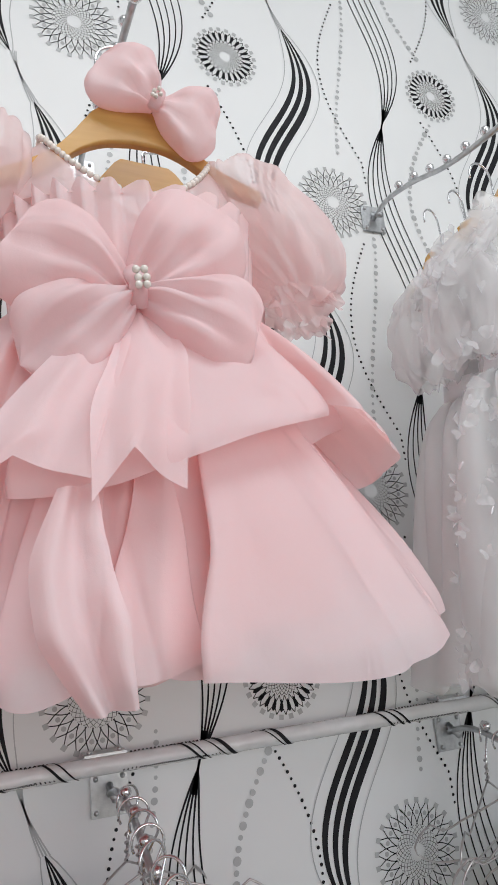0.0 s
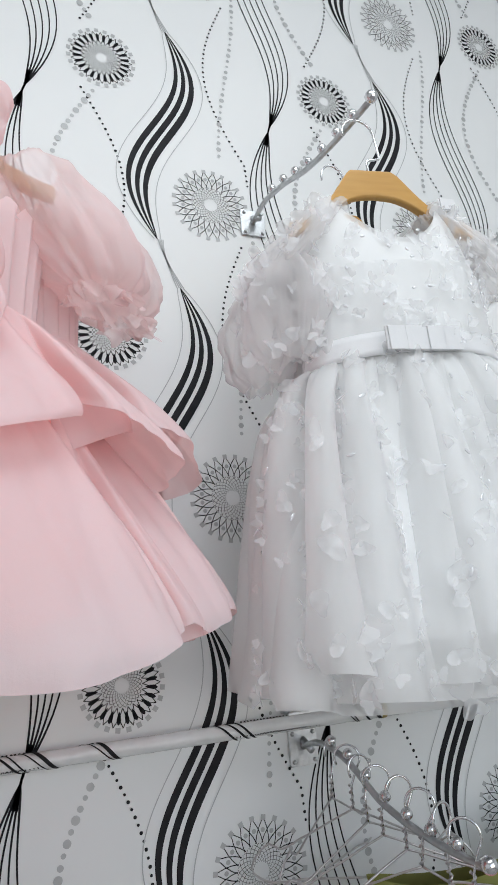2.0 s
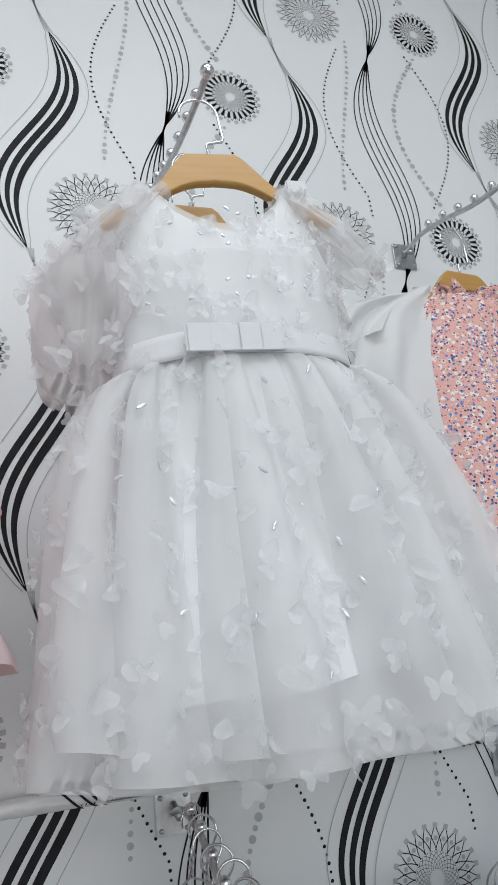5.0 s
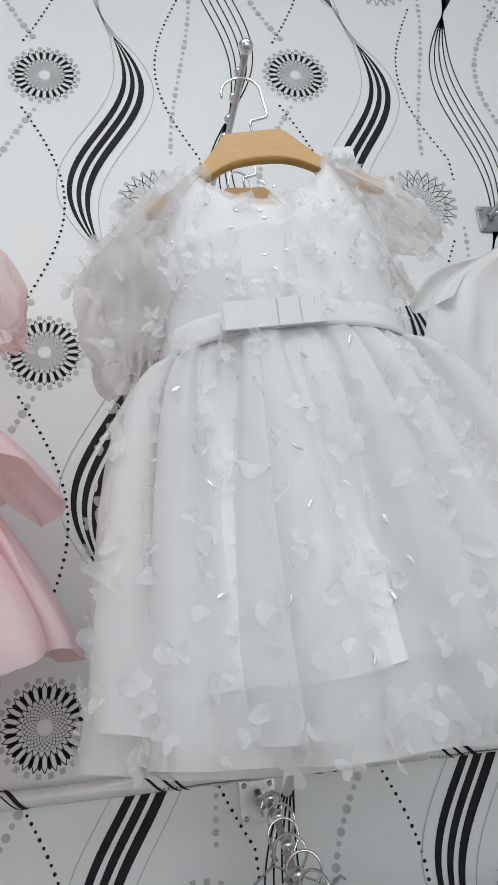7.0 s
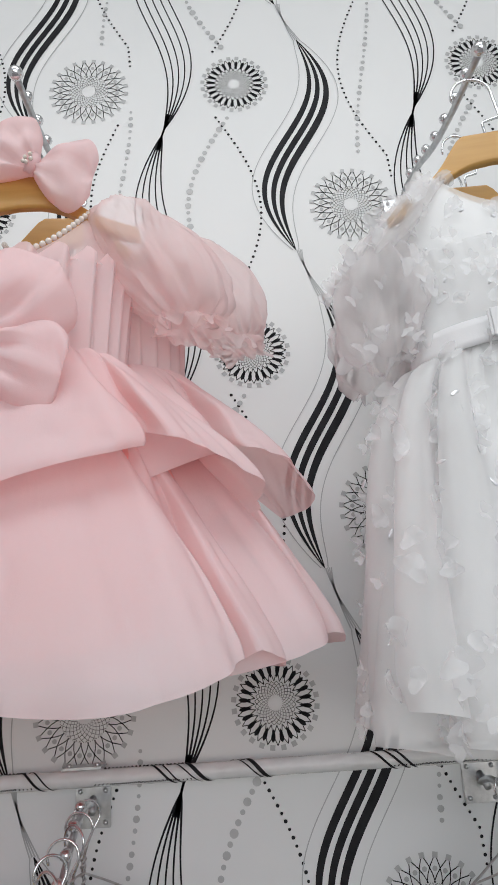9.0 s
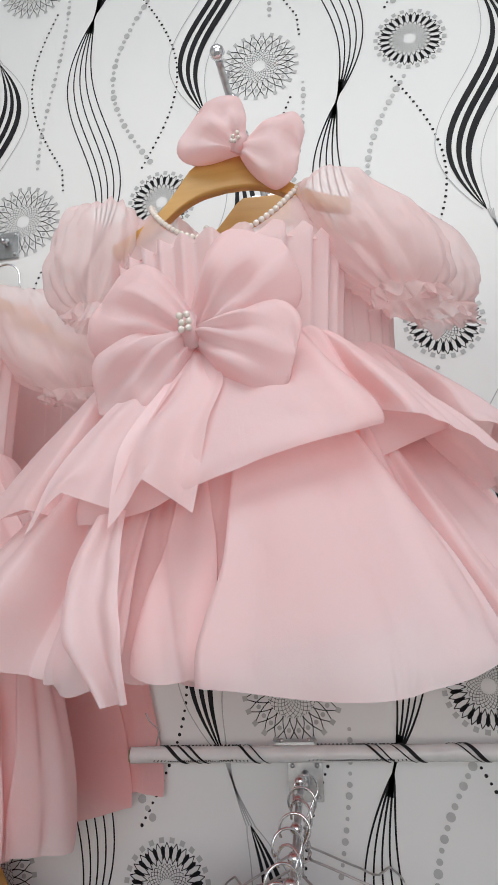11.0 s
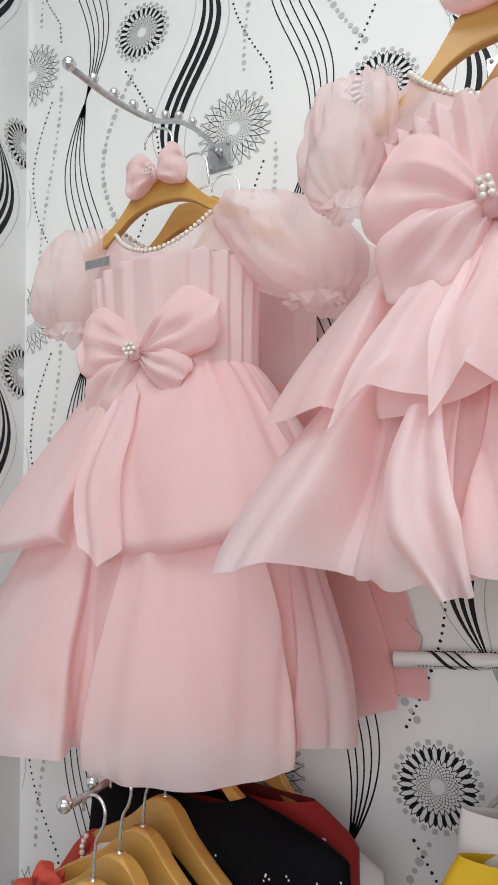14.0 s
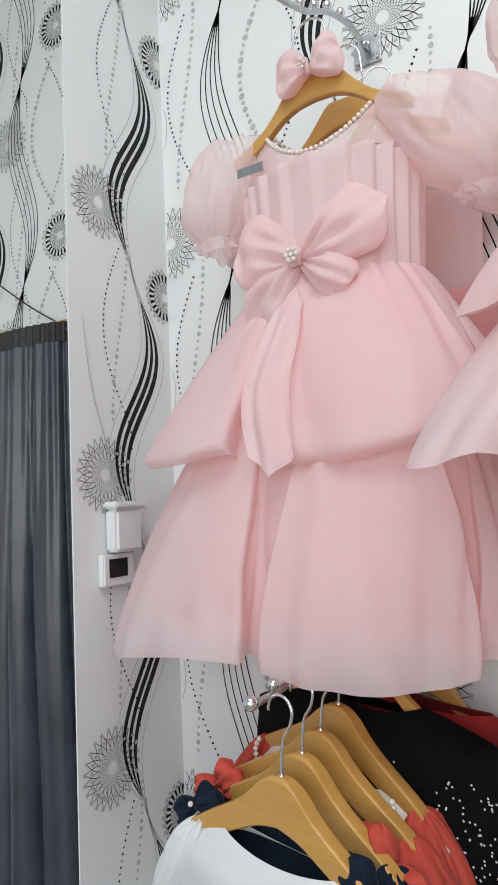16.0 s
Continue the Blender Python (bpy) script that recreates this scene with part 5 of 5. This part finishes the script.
# ---------------------------------------------------------------- trousers, cable and boxes by the wing wall
def trousers():
    d = thing("trousers", pose(-1.26, 0.02, 1.925, 0, 0, 6), "long grey satin trousers with a black elastic waistband", "trousers")
    nu, nv = 240, 40
    u, v = np.meshgrid(np.linspace(0, 2 * np.pi, nu, endpoint=False), np.linspace(0, 1, nv))
    groove = np.abs(np.sin(4.5 * u + 0.5 * np.sin(3 * u) + 0.35 * np.sin(5 * v))) ** 0.55
    k = 0.042 * (groove - 0.7) * (0.30 + 0.70 * np.minimum(1, 2 * v)) + 0.004 * np.sin(23 * u + 3 * v) * (1 - v) ** 2
    grid("leg_fabric", np.stack([(0.135 + 0.035 * v + k * 0.6) * np.cos(u), (0.036 + 0.020 * v + k * 1.5) * np.sin(u), -0.055 - 1.45 * v], -1), GREY, d, "", True)
    k = 0.005 * np.sin(27 * u + 2 * np.sin(4 * u))
    vv = v[:9]
    uu = u[:9]
    grid("waistband", np.stack([(0.134 + k[:9]) * np.cos(uu), (0.031 + k[:9]) * np.sin(uu), -0.055 * vv * (nv - 1) / 8], -1), ELASTIC, d, "gathered black elastic waistband", True)
    put("button", PEARL_BIG, (-0.105, -0.033, -0.075), d)
    rod("hanger_bar", [(-0.17, 0.0, 0.004), (0.15, 0.0, 0.004)], 0.006, WOOD, d, "wooden hanger bar")
    return d


trousers()
cable = thing("cable", Matrix.Translation((-0.9, 0.02, 1.88)), "thin black cable hanging slack along the wall", "cable")
rod("cord", spline([(-0.60, 0.05, 0.24), (-0.42, 0.045, 0.12), (-0.26, 0.04, 0.03), (-0.03, -0.20, -0.05)], 30), 0.0022, ELASTIC, cable)
rod("thin_cord", spline([(0.123, -0.29, -0.06), (0.123, -0.27, -0.20), (0.123, -0.22, -0.36), (0.123, -0.20, -0.45)], 20), 0.0011, INK_GREY, cable)
box = thing("sensor_box", Matrix.Translation((WING, -0.185, 1.395)), "white plastic sensor box on the wing wall", "sensor")
part("housing", block((0.034, 0.075, 0.085), 0.006, (0.019, 0, -0.008)), PLASTIC, box)
part("lid", block((0.040, 0.086, 0.014), 0.004, (0.022, 0, 0.042)), PLASTIC, box)
dial = thing("thermostat", Matrix.Translation((WING, -0.20, 1.31)), "white wall thermostat with a dark display", "thermostat")
part("case", block((0.018, 0.085, 0.062), 0.003, (0.010, 0, 0)), PLASTIC, dial)
part("display", block((0.003, 0.05, 0.036), 0.0008, (0.020, -0.004, 0.004)), DARK_GLASS, dial)

# unseen panel, added to go with the overhead fill lamp
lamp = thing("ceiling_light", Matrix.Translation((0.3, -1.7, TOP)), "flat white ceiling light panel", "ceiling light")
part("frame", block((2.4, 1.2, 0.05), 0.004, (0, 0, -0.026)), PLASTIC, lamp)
